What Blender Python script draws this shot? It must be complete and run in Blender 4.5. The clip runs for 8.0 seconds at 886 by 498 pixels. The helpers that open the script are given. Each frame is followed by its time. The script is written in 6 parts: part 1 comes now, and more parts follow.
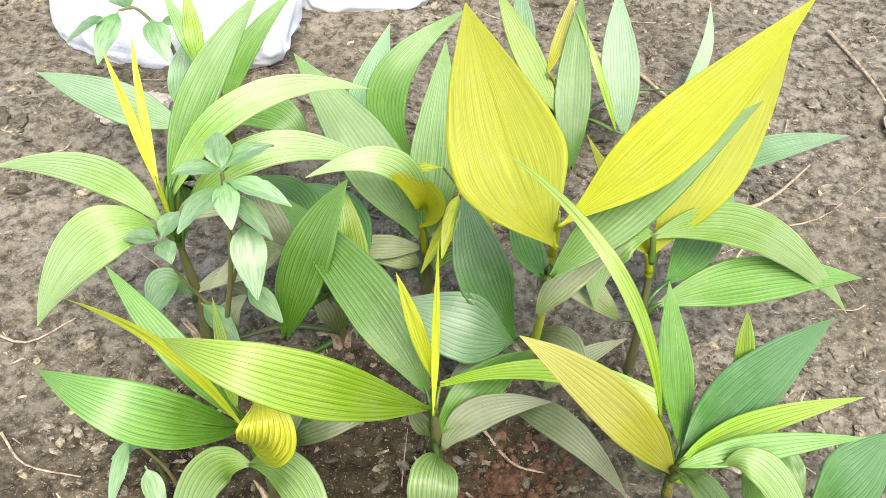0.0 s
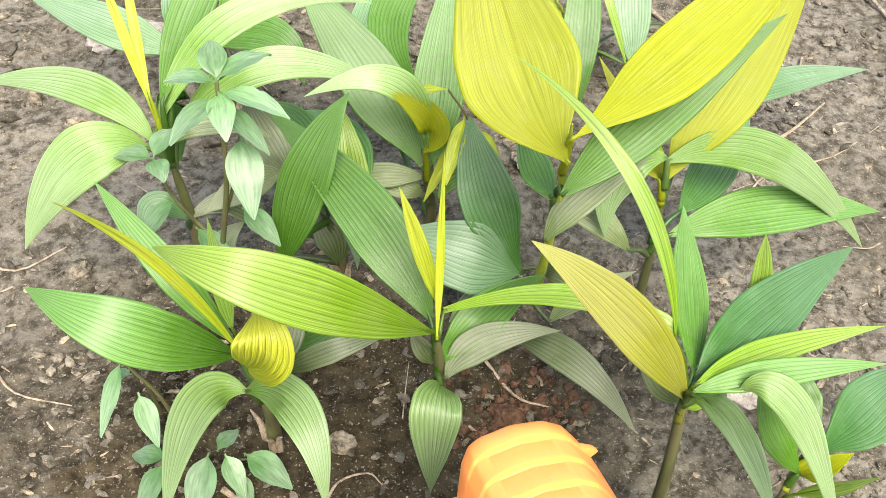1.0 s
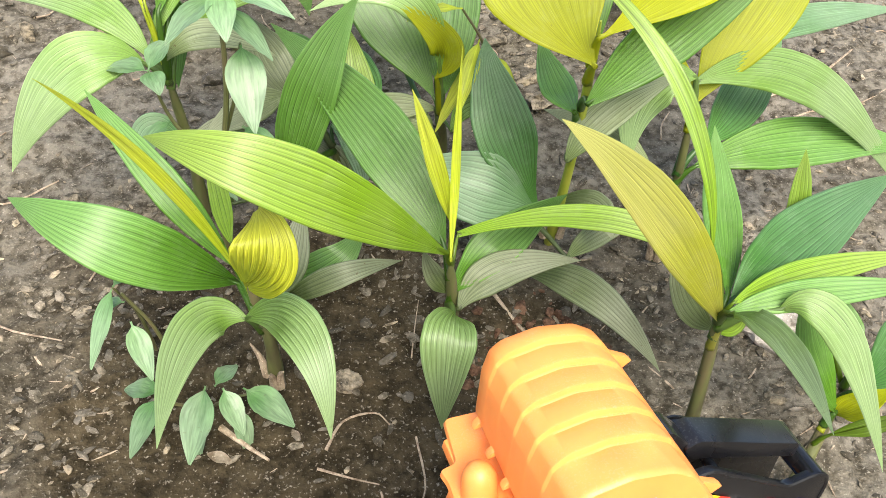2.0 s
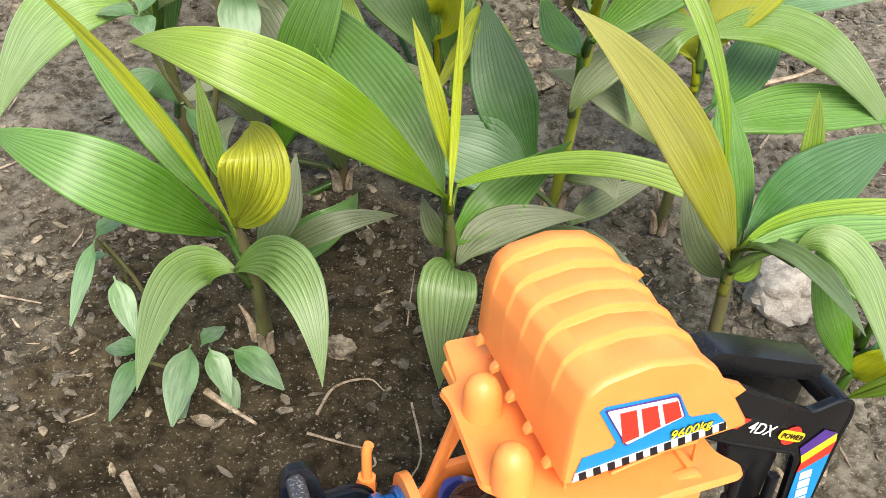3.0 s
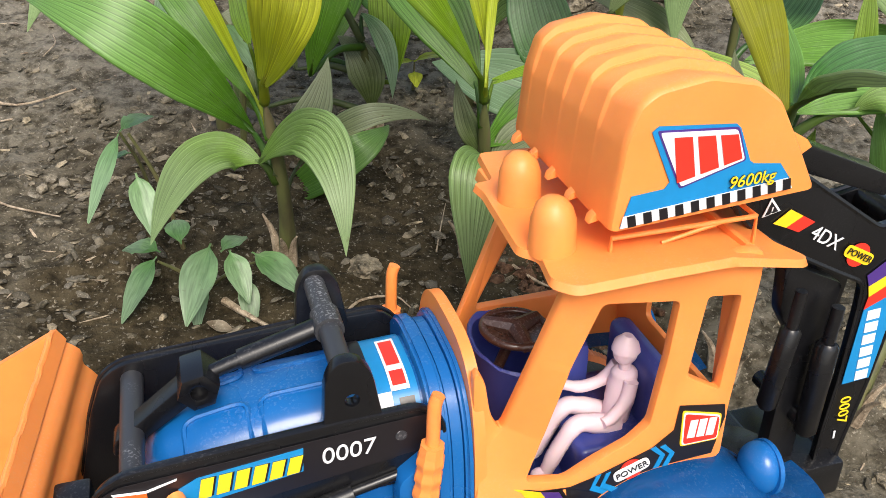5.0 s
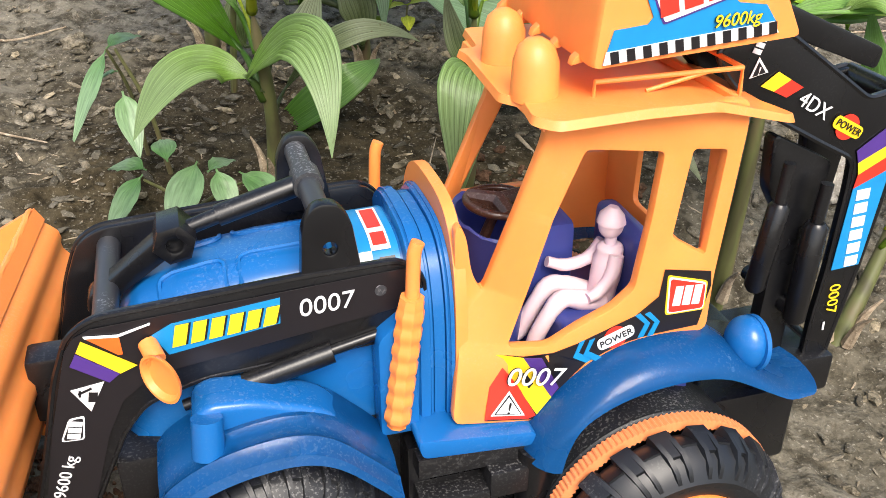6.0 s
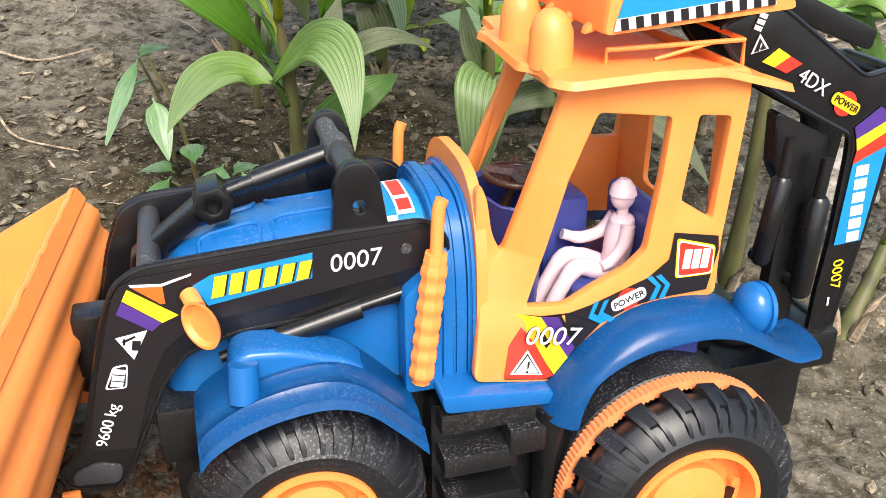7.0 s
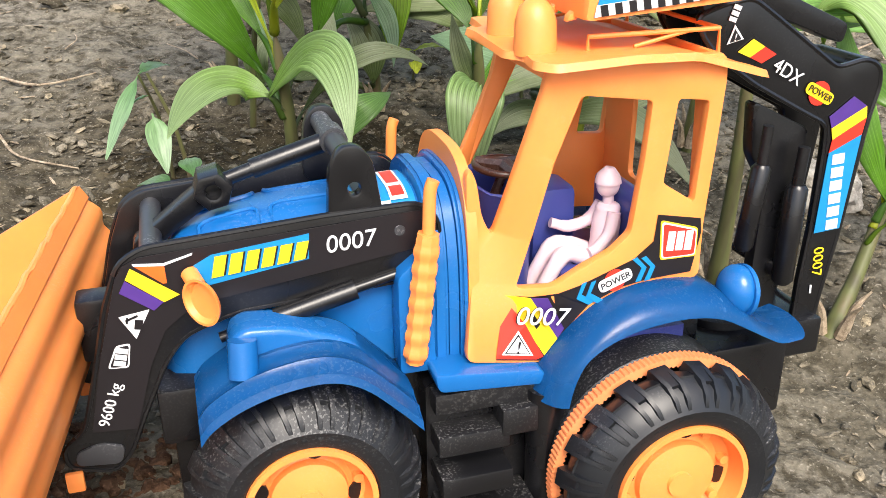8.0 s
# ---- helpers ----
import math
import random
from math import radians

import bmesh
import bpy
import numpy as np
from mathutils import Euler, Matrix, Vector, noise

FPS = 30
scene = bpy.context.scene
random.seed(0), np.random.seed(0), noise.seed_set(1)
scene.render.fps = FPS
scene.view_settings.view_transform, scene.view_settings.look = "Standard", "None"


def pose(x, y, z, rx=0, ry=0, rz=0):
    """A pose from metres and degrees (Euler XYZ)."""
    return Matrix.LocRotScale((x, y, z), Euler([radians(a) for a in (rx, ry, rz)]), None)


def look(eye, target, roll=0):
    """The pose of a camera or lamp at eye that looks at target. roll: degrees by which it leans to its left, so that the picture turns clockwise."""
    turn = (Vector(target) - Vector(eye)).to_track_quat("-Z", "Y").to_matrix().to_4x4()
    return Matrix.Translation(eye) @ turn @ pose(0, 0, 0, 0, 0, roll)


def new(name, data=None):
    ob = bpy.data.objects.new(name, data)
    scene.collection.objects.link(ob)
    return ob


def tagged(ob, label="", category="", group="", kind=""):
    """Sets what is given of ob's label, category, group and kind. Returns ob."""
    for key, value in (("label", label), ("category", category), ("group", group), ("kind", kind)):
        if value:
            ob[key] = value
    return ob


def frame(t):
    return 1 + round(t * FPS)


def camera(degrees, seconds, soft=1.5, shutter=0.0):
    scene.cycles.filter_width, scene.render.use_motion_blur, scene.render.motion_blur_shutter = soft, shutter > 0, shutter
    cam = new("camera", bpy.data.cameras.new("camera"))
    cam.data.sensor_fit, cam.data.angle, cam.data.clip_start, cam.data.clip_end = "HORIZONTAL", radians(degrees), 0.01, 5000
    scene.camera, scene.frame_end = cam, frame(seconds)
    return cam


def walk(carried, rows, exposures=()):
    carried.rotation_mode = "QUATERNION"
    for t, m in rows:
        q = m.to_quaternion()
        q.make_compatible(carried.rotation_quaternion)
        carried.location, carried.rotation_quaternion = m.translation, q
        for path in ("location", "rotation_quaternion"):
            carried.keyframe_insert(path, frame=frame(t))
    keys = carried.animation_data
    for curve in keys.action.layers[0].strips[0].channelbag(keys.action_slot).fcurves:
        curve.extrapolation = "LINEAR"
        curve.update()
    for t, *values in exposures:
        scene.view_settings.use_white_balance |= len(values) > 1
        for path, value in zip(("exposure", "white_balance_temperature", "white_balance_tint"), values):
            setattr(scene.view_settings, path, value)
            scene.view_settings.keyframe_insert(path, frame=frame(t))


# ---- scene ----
cam = camera(51.9, 8.0, 0.7)
METRES, EYE, TILT, LEAN, TURN = 0.44, 0.70, -41.0, 0.0, 0.0
ROWS = [
    (0.0, 0.0, 0.0, 0.0, 0.0, -0.0, 0.0),
    (0.5, 0.0007, 0.0281, -0.0256, 0.28, -1.23, 0.23),
    (1.0, -0.0103, 0.0647, -0.0724, -0.09, -2.3, -0.5),
    (1.5, -0.0246, 0.1035, -0.1268, -0.26, -2.37, -0.66),
    (1.7, -0.0252, 0.1304, -0.1516, -0.02, -3.01, -0.73),
    (2.8, -0.0336, 0.2026, -0.3107, -0.15, -0.20, -1.29),
    (3.0, -0.0326, 0.2156, -0.341, -0.36, 0.26, -1.4),
    (3.5, -0.0317, 0.2434, -0.4133, -0.47, 0.87, -1.75),
    (4.0, -0.0321, 0.2597, -0.4819, -0.58, 2.51, -2.43),
    (4.2, -0.0359, 0.2682, -0.5148, -0.14, 2.77, -2.68),
    (5.3, -0.0231, 0.3078, -0.6662, 1.48, 7.10, -2.98),
    (5.5, -0.0195, 0.3169, -0.6874, 0.92, 6.19, -3.31),
    (6.0, -0.0073, 0.3241, -0.7568, 1.17, 6.86, -3.27),
    (6.5, -0.012, 0.3126, -0.8065, 1.44, 7.2, -3.62),
    (7.0, -0.0134, 0.2886, -0.8404, 1.74, 9.96, -3.28),
    (7.5, -0.0112, 0.2734, -0.879, 2.16, 12.43, -2.91),
    (8.0, -0.0067, 0.2709, -0.9006, 1.59, 12.7, -2.54),
]
EXPO = [(0.0, 1.52), (1.0, 1.52), (1.7, 1.45), (2.8, 1.18), (3.0, 1.10), (3.5, 0.70), (4.2, 0.50), (5.5, 0.90), (8.0, 1.18)]
walk(cam, [(t, pose(0, 0, EYE, TILT, LEAN, TURN) @ pose(METRES * x, METRES * y, METRES * z, 90 + pitch, roll, yaw)) for t, x, y, z, yaw, pitch, roll in ROWS], EXPO)

# ---- light: open shade under a bright hazy sky ----
SUN_ELEV, SUN_AZ = 52.0, 165.0
world = bpy.data.worlds.new("world")
scene.world = world
world.use_nodes = True
wn = world.node_tree
sky = wn.nodes.new("ShaderNodeTexSky")
sky.sky_type = 'NISHITA'
sky.sun_disc = False
sky.sun_elevation = radians(SUN_ELEV)
sky.sun_rotation = radians(SUN_AZ)
sky.dust_density = 4.0
sky.air_density = 1.0
wn.links.new(sky.outputs[0], wn.nodes["Background"].inputs[0])
wn.nodes["Background"].inputs[1].default_value = 0.15
sun = new("sun", bpy.data.lights.new("sun", 'SUN'))
sun.data.energy = 1.8
sun.data.angle = radians(30)
sun.data.color = (1.0, 0.95, 0.86)
el, az = radians(SUN_ELEV), radians(SUN_AZ)
sun_dir = Vector((math.sin(az) * math.cos(el), math.cos(az) * math.cos(el), math.sin(el)))
sun.matrix_world = look(sun_dir * 5, (0, 0, 0))


# ---- materials ----
def mat_base(name, rough=0.5):
    m = bpy.data.materials.new(name)
    m.use_nodes = True
    b = m.node_tree.nodes["Principled BSDF"]
    b.inputs["Roughness"].default_value = rough
    return m, m.node_tree, b


def nd(nt, kind, **inputs):
    n = nt.nodes.new(kind)
    for k, v in inputs.items():
        n.inputs[k.replace("_", " ")].default_value = v
    return n


def ramp(nt, src, stops):
    r = nt.nodes.new("ShaderNodeValToRGB")
    e = r.color_ramp.elements
    while len(e) < len(stops):
        e.new(0.5)
    for i, (p, c) in enumerate(stops):
        e[i].position, e[i].color = p, (*c, 1) if len(c) == 3 else c
    nt.links.new(src, r.inputs[0])
    return r.outputs[0]


def mixc(nt, fac, a, b, blend='MIX'):
    n = nt.nodes.new("ShaderNodeMix")
    n.data_type, n.blend_type = 'RGBA', blend
    for sock, v in ((n.inputs[0], fac), (n.inputs[6], a), (n.inputs[7], b)):
        if hasattr(v, "is_linked"):
            nt.links.new(v, sock)
        elif isinstance(v, (int, float)):
            sock.default_value = v
        else:
            sock.default_value = (*v, 1)
    return n.outputs[2]


def plastic(name, col, rough=0.42, dust=0.5, dustcol=(0.55, 0.5, 0.45), bump=0.15, sss=0.0):
    """Moulded plastic with faint mottling, scuffs and specks of pale dust."""
    m, nt, b = mat_base(name, rough)
    co = nt.nodes.new("ShaderNodeTexCoord").outputs["Object"]
    n1 = nd(nt, "ShaderNodeTexNoise", Scale=45.0, Detail=4.0)
    n2 = nd(nt, "ShaderNodeTexNoise", Scale=900.0, Detail=2.0)
    n3 = nd(nt, "ShaderNodeTexNoise", Scale=28.0, Detail=3.0)
    for n in (n1, n2, n3):
        nt.links.new(co, n.inputs["Vector"])
    base = mixc(nt, n1.outputs[0], tuple(c * 0.86 for c in col), tuple(min(1, c * 1.1) for c in col))
    speck = ramp(nt, n2.outputs[0], [(0.54, (0, 0, 0)), (0.66, (1, 1, 1))])
    patch = ramp(nt, n3.outputs[0], [(0.42, (0, 0, 0)), (0.68, (1, 1, 1))])
    f = mixc(nt, 1.0, speck, patch, 'MULTIPLY')
    ge = nt.nodes.new("ShaderNodeNewGeometry")
    sz = nt.nodes.new("ShaderNodeSeparateXYZ")
    nt.links.new(ge.outputs["Normal"], sz.inputs[0])
    lie = ramp(nt, sz.outputs[2], [(0.0, (0.25,) * 3), (0.35, (0.45,) * 3), (0.8, (1.3,) * 3)])
    f2 = mixc(nt, 1.0, mixc(nt, 1.0, f, (dust, dust, dust), 'MULTIPLY'), lie, 'MULTIPLY')
    nt.links.new(mixc(nt, f2, base, dustcol), b.inputs["Base Color"])
    nt.links.new(ramp(nt, n3.outputs[0], [(0.3, (rough * 0.8,) * 3), (0.7, (min(1, rough * 1.3),) * 3)]), b.inputs["Roughness"])
    bp = nd(nt, "ShaderNodeBump", Strength=bump, Distance=0.0008)
    nt.links.new(n1.outputs[0], bp.inputs["Height"])
    nt.links.new(bp.outputs[0], b.inputs["Normal"])
    if sss:
        b.inputs["Subsurface Weight"].default_value = sss
        b.inputs["Subsurface Radius"].default_value = (0.006, 0.003, 0.001)
    return m


ORANGE = plastic("orange_plastic", (0.91, 0.285, 0.065), 0.40, 0.12, sss=0.2)
ORANGE2 = plastic("salmon_plastic", (0.80, 0.25, 0.09), 0.5, 0.2)
BLUE = plastic("blue_plastic", (0.007, 0.115, 0.36), 0.24, 0.14, (0.40, 0.48, 0.6))
BLACK = plastic("black_plastic", (0.006, 0.006, 0.007), 0.27, 0.10, (0.34, 0.33, 0.32))
DUSTY = plastic("dusty_black_plastic", (0.006, 0.006, 0.007), 0.42, 0.45, (0.36, 0.35, 0.34))
RUBBER = plastic("black_rubber", (0.008, 0.009, 0.011), 0.42, 0.35, (0.32, 0.31, 0.30), 0.3)
PURPLE = plastic("purple_blue_plastic", (0.040, 0.055, 0.25), 0.36, 0.15)
PINK = plastic("pale_pink_plastic", (0.78, 0.60, 0.65), 0.5, 0.05, sss=0.1)
BROWN = plastic("translucent_brown_plastic", (0.05, 0.02, 0.012), 0.25, 0.2)
GREY = plastic("worn_grey_plastic", (0.035, 0.036, 0.04), 0.42, 0.6, (0.5, 0.5, 0.5))


def vinyl(name, col):
    m, nt, b = mat_base(name, 0.3)
    co = nt.nodes.new("ShaderNodeTexCoord").outputs["Object"]
    n = nd(nt, "ShaderNodeTexNoise", Scale=150.0, Detail=3.0)
    nt.links.new(co, n.inputs["Vector"])
    nt.links.new(mixc(nt, n.outputs[0], tuple(c * 0.85 for c in col), tuple(min(1, c * 1.12) for c in col)), b.inputs["Base Color"])
    return m


V_BLACK = vinyl("sticker_black", (0.012, 0.010, 0.012))
V_WHITE = vinyl("sticker_white", (0.80, 0.80, 0.80))
V_RED = vinyl("sticker_red", (0.70, 0.035, 0.02))
V_ORANGE = vinyl("sticker_orange", (0.85, 0.13, 0.02))
V_YELLOW = vinyl("sticker_yellow", (0.86, 0.60, 0.02))
V_BLUE = vinyl("sticker_blue", (0.01, 0.22, 0.50))
V_PURPLE = vinyl("sticker_purple", (0.07, 0.03, 0.20))


def leaf_mat(name, col, edge, tip, trans=0.4, rough=0.38, vein_shade=1.0, spots=0.25):
    """A pleated palm leaf: lengthwise vein lines with pleat shading painted in, lighter patches, brown specks, light
    through the blade.
    """
    m, nt, b = mat_base(name, rough)
    uv = nt.nodes.new("ShaderNodeUVMap").outputs[0]
    sep = nt.nodes.new("ShaderNodeSeparateXYZ")
    nt.links.new(uv, sep.inputs[0])
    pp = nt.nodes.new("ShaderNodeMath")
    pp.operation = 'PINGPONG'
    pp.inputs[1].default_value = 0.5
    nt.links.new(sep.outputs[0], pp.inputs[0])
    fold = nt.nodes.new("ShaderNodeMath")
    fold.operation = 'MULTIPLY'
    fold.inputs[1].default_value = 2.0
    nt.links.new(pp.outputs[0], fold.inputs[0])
    mp = nt.nodes.new("ShaderNodeMapping")
    mp.inputs["Scale"].default_value = (5.0, 1.6, 1.0)
    nt.links.new(uv, mp.inputs[0])
    fib = nd(nt, "ShaderNodeTexNoise", Scale=2.2, Detail=3.0)
    nt.links.new(mp.outputs[0], fib.inputs["Vector"])
    geo = nt.nodes.new("ShaderNodeNewGeometry")
    n1 = nd(nt, "ShaderNodeTexNoise", Scale=22.0, Detail=4.0)
    n2 = nd(nt, "ShaderNodeTexNoise", Scale=260.0, Detail=2.0)
    for n in (n1, n2):
        nt.links.new(geo.outputs["Position"], n.inputs["Vector"])
    a = mixc(nt, ramp(nt, n1.outputs[0], [(0.32, (0, 0, 0)), (0.68, (1, 1, 1))]), col, edge)
    # the blade pales and grows dusty from its base towards the tip
    along = nt.nodes.new("ShaderNodeMath")
    along.operation = 'MULTIPLY_ADD'
    along.inputs[1].default_value = 0.55
    nt.links.new(n1.outputs[0], along.inputs[0])
    nt.links.new(sep.outputs[1], along.inputs[2])
    a = mixc(nt, ramp(nt, along.outputs[0], [(0.45, (0, 0, 0)), (1.15, (0.85,) * 3)]), a, tip)
    n3 = nd(nt, "ShaderNodeTexNoise", Scale=75.0, Detail=5.0, Roughness=0.7)
    nt.links.new(geo.outputs["Position"], n3.inputs["Vector"])
    a = mixc(nt, ramp(nt, n3.outputs[0], [(0.50, (0, 0, 0)), (0.72, (0.24,) * 3)]), a, tuple(0.7 * v + 0.3 * w for v, w in zip(tip, (0.52, 0.56, 0.42))))
    # pleat shading put into the colour: dark valleys, highlighted ridges along each vein
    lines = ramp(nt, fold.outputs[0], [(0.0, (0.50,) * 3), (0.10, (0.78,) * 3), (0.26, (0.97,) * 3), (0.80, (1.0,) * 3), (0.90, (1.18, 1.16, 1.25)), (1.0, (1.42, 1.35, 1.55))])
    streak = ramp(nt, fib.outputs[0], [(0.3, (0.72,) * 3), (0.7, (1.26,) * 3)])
    a1 = mixc(nt, vein_shade, a, mixc(nt, 1.0, a, lines, 'MULTIPLY'))
    a2 = mixc(nt, 1.0, a1, streak, 'MULTIPLY')
    info = nt.nodes.new("ShaderNodeObjectInfo")
    hsv = nd(nt, "ShaderNodeHueSaturation", Saturation=1.0)
    mr = nd(nt, "ShaderNodeMapRange")
    mr.inputs[3].default_value, mr.inputs[4].default_value = 0.8, 1.2
    nt.links.new(info.outputs["Random"], mr.inputs[0])
    nt.links.new(mr.outputs[0], hsv.inputs["Value"])
    nt.links.new(a2, hsv.inputs["Color"])
    sp = ramp(nt, n2.outputs[0], [(0.70, (0, 0, 0)), (0.76, (spots,) * 3)])
    c = mixc(nt, sp, hsv.outputs[0], (0.10, 0.06, 0.02))
    nt.links.new(c, b.inputs["Base Color"])
    bp = nd(nt, "ShaderNodeBump", Strength=0.35, Distance=0.0006)
    nt.links.new(fib.outputs[0], bp.inputs["Height"])
    nt.links.new(bp.outputs[0], b.inputs["Normal"])
    tr = nt.nodes.new("ShaderNodeBsdfTranslucent")
    nt.links.new(c, tr.inputs[0])
    nt.links.new(bp.outputs[0], tr.inputs["Normal"])
    mx = nt.nodes.new("ShaderNodeMixShader")
    mx.inputs[0].default_value = trans
    nt.links.new(b.outputs[0], mx.inputs[1])
    nt.links.new(tr.outputs[0], mx.inputs[2])
    nt.links.new(mx.outputs[0], nt.nodes["Material Output"].inputs[0])
    return m


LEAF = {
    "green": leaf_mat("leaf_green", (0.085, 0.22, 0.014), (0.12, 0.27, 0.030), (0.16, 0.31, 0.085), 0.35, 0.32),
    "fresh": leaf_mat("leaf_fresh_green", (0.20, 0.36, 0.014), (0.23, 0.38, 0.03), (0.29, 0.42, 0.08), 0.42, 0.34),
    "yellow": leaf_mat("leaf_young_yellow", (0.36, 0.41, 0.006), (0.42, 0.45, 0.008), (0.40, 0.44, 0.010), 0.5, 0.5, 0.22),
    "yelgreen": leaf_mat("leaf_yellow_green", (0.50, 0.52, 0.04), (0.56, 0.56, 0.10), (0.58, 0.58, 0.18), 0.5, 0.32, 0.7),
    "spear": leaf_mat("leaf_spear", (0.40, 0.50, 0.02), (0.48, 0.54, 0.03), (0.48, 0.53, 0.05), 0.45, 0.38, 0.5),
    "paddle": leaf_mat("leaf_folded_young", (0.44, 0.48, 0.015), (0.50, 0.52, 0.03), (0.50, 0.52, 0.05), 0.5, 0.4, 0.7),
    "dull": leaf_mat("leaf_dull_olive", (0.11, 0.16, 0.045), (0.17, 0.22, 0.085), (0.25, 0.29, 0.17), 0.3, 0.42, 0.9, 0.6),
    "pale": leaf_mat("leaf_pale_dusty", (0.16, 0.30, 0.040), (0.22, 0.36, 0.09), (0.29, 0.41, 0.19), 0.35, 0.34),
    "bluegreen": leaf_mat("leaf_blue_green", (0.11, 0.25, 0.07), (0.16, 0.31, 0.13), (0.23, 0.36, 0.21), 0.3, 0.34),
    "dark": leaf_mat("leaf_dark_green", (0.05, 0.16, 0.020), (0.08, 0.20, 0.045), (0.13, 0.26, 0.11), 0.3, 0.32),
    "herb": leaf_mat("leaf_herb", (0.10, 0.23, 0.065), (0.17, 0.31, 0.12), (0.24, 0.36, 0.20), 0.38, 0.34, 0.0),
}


def earth_mat(name, dark, mid, light, scale=1.0, rel=1.0, islands=False, darkened=None):
    m, nt, b = mat_base(name, 0.95)
    b.inputs["Specular IOR Level"].default_value = 0.15
    geo = nt.nodes.new("ShaderNodeNewGeometry")
    n1 = nd(nt, "ShaderNodeTexNoise", Scale=5.0 * scale, Detail=6.0, Roughness=0.65)
    n2 = nd(nt, "ShaderNodeTexNoise", Scale=70.0 * scale, Detail=8.0, Roughness=0.7)
    n3 = nd(nt, "ShaderNodeTexVoronoi", Scale=160.0 * scale)
    n4 = nd(nt, "ShaderNodeTexNoise", Scale=420.0 * scale, Detail=4.0)
    for n in (n1, n2, n3, n4):
        nt.links.new(geo.outputs["Position"], n.inputs["Vector"])
    a = mixc(nt, ramp(nt, n1.outputs[0], [(0.35, (0, 0, 0)), (0.65, (1, 1, 1))]), mid, light)
    if islands:
        a = mixc(nt, 1.0, a, ramp(nt, geo.outputs["Random Per Island"], [(0.0, (0.35,) * 3), (0.5, (0.9,) * 3), (0.85, (1.25, 1.2, 1.12)), (1.0, (2.1, 1.95, 1.7))]), 'MULTIPLY')
    c = mixc(nt, ramp(nt, n2.outputs[0], [(0.40, (0, 0, 0)), (0.58, (1, 1, 1))]), dark, a)
    if darkened:
        # browner soil round the seedlings, with the shade under the plants painted in
        mp = nt.nodes.new("ShaderNodeMapping")
        mp.inputs["Location"].default_value = (0.36, -2.06, 0)
        mp.inputs["Scale"].default_value = (3.4, 4.8, 0)
        nt.links.new(geo.outputs["Position"], mp.inputs[0])
        ln = nt.nodes.new("ShaderNodeVectorMath")
        ln.operation = 'LENGTH'
        nt.links.new(mp.outputs[0], ln.inputs[0])
        wob = nd(nt, "ShaderNodeTexNoise", Scale=9.0, Detail=5.0)
        nt.links.new(geo.outputs["Position"], wob.inputs["Vector"])
        ad = nt.nodes.new("ShaderNodeMath")
        ad.operation = 'ADD'
        nt.links.new(ln.outputs["Value"], ad.inputs[0])
        nt.links.new(wob.outputs[0], ad.inputs[1])
        mr = nd(nt, "ShaderNodeMapRange")
        mr.inputs[1].default_value, mr.inputs[2].default_value = 1.15, 1.75
        mr.inputs[3].default_value, mr.inputs[4].default_value = 1.0, 0.0
        nt.links.new(ad.outputs[0], mr.inputs[0])
        c = mixc(nt, mr.outputs[0], c, mixc(nt, 1.0, c, darkened, 'MULTIPLY'))
    pale = ramp(nt, n4.outputs[0], [(0.60, (0, 0, 0)), (0.72, (0.7,) * 3)])
    c2 = mixc(nt, pale, c, tuple(min(1, v * 1.5) for v in light))
    nt.links.new(c2, b.inputs["Base Color"])
    h1 = mixc(nt, 0.4, n2.outputs[0], n3.outputs["Distance"])
    h2 = mixc(nt, 0.25, h1, n4.outputs[0])
    bp = nd(nt, "ShaderNodeBump", Strength=0.9 * rel, Distance=0.006)
    nt.links.new(h2, bp.inputs["Height"])
    nt.links.new(bp.outputs[0], b.inputs["Normal"])
    return m


# last factor: brown bed soil plus shade under the seedlings, put into the colour
EARTH = earth_mat("dry_earth", (0.053, 0.045, 0.030), (0.129, 0.113, 0.081), (0.226, 0.203, 0.160), darkened=(0.33, 0.29, 0.21))
CLOD = earth_mat("earth_clods", (0.060, 0.051, 0.034), (0.140, 0.122, 0.088), (0.245, 0.218, 0.170), 1.6, 0.7, True)
RED_EARTH = earth_mat("damp_red_earth", (0.055, 0.028, 0.016), (0.115, 0.062, 0.036), (0.17, 0.10, 0.062), 1.4)
STONE = earth_mat("pale_stone", (0.28, 0.25, 0.21), (0.38, 0.34, 0.29), (0.48, 0.44, 0.38), 1.3, 0.7)
STRAW = earth_mat("dry_twig", (0.20, 0.15, 0.10), (0.33, 0.26, 0.18), (0.46, 0.38, 0.28), 2.0, 0.4)
DEADLEAF = earth_mat("dead_leaf", (0.20, 0.16, 0.11), (0.36, 0.30, 0.22), (0.48, 0.42, 0.33), 1.0, 0.3)


def stem_material(name, dark, mid, light):
    m, nt, b = mat_base(name, 0.55)
    geo = nt.nodes.new("ShaderNodeNewGeometry")
    n = nd(nt, "ShaderNodeTexNoise", Scale=60.0, Detail=5.0)
    mp = nt.nodes.new("ShaderNodeMapping")
    mp.inputs["Scale"].default_value = (1, 1, 0.2)
    nt.links.new(geo.outputs["Position"], mp.inputs[0])
    nt.links.new(mp.outputs[0], n.inputs["Vector"])
    nt.links.new(ramp(nt, n.outputs[0], [(0.3, dark), (0.5, mid), (0.7, light)]), b.inputs["Base Color"])
    return m


STEM = stem_material("seedling_stem", (0.05, 0.04, 0.02), (0.10, 0.11, 0.034), (0.13, 0.095, 0.05))
YOUNG_STEM = stem_material("young_stem", (0.16, 0.20, 0.02), (0.26, 0.31, 0.025), (0.34, 0.36, 0.05))


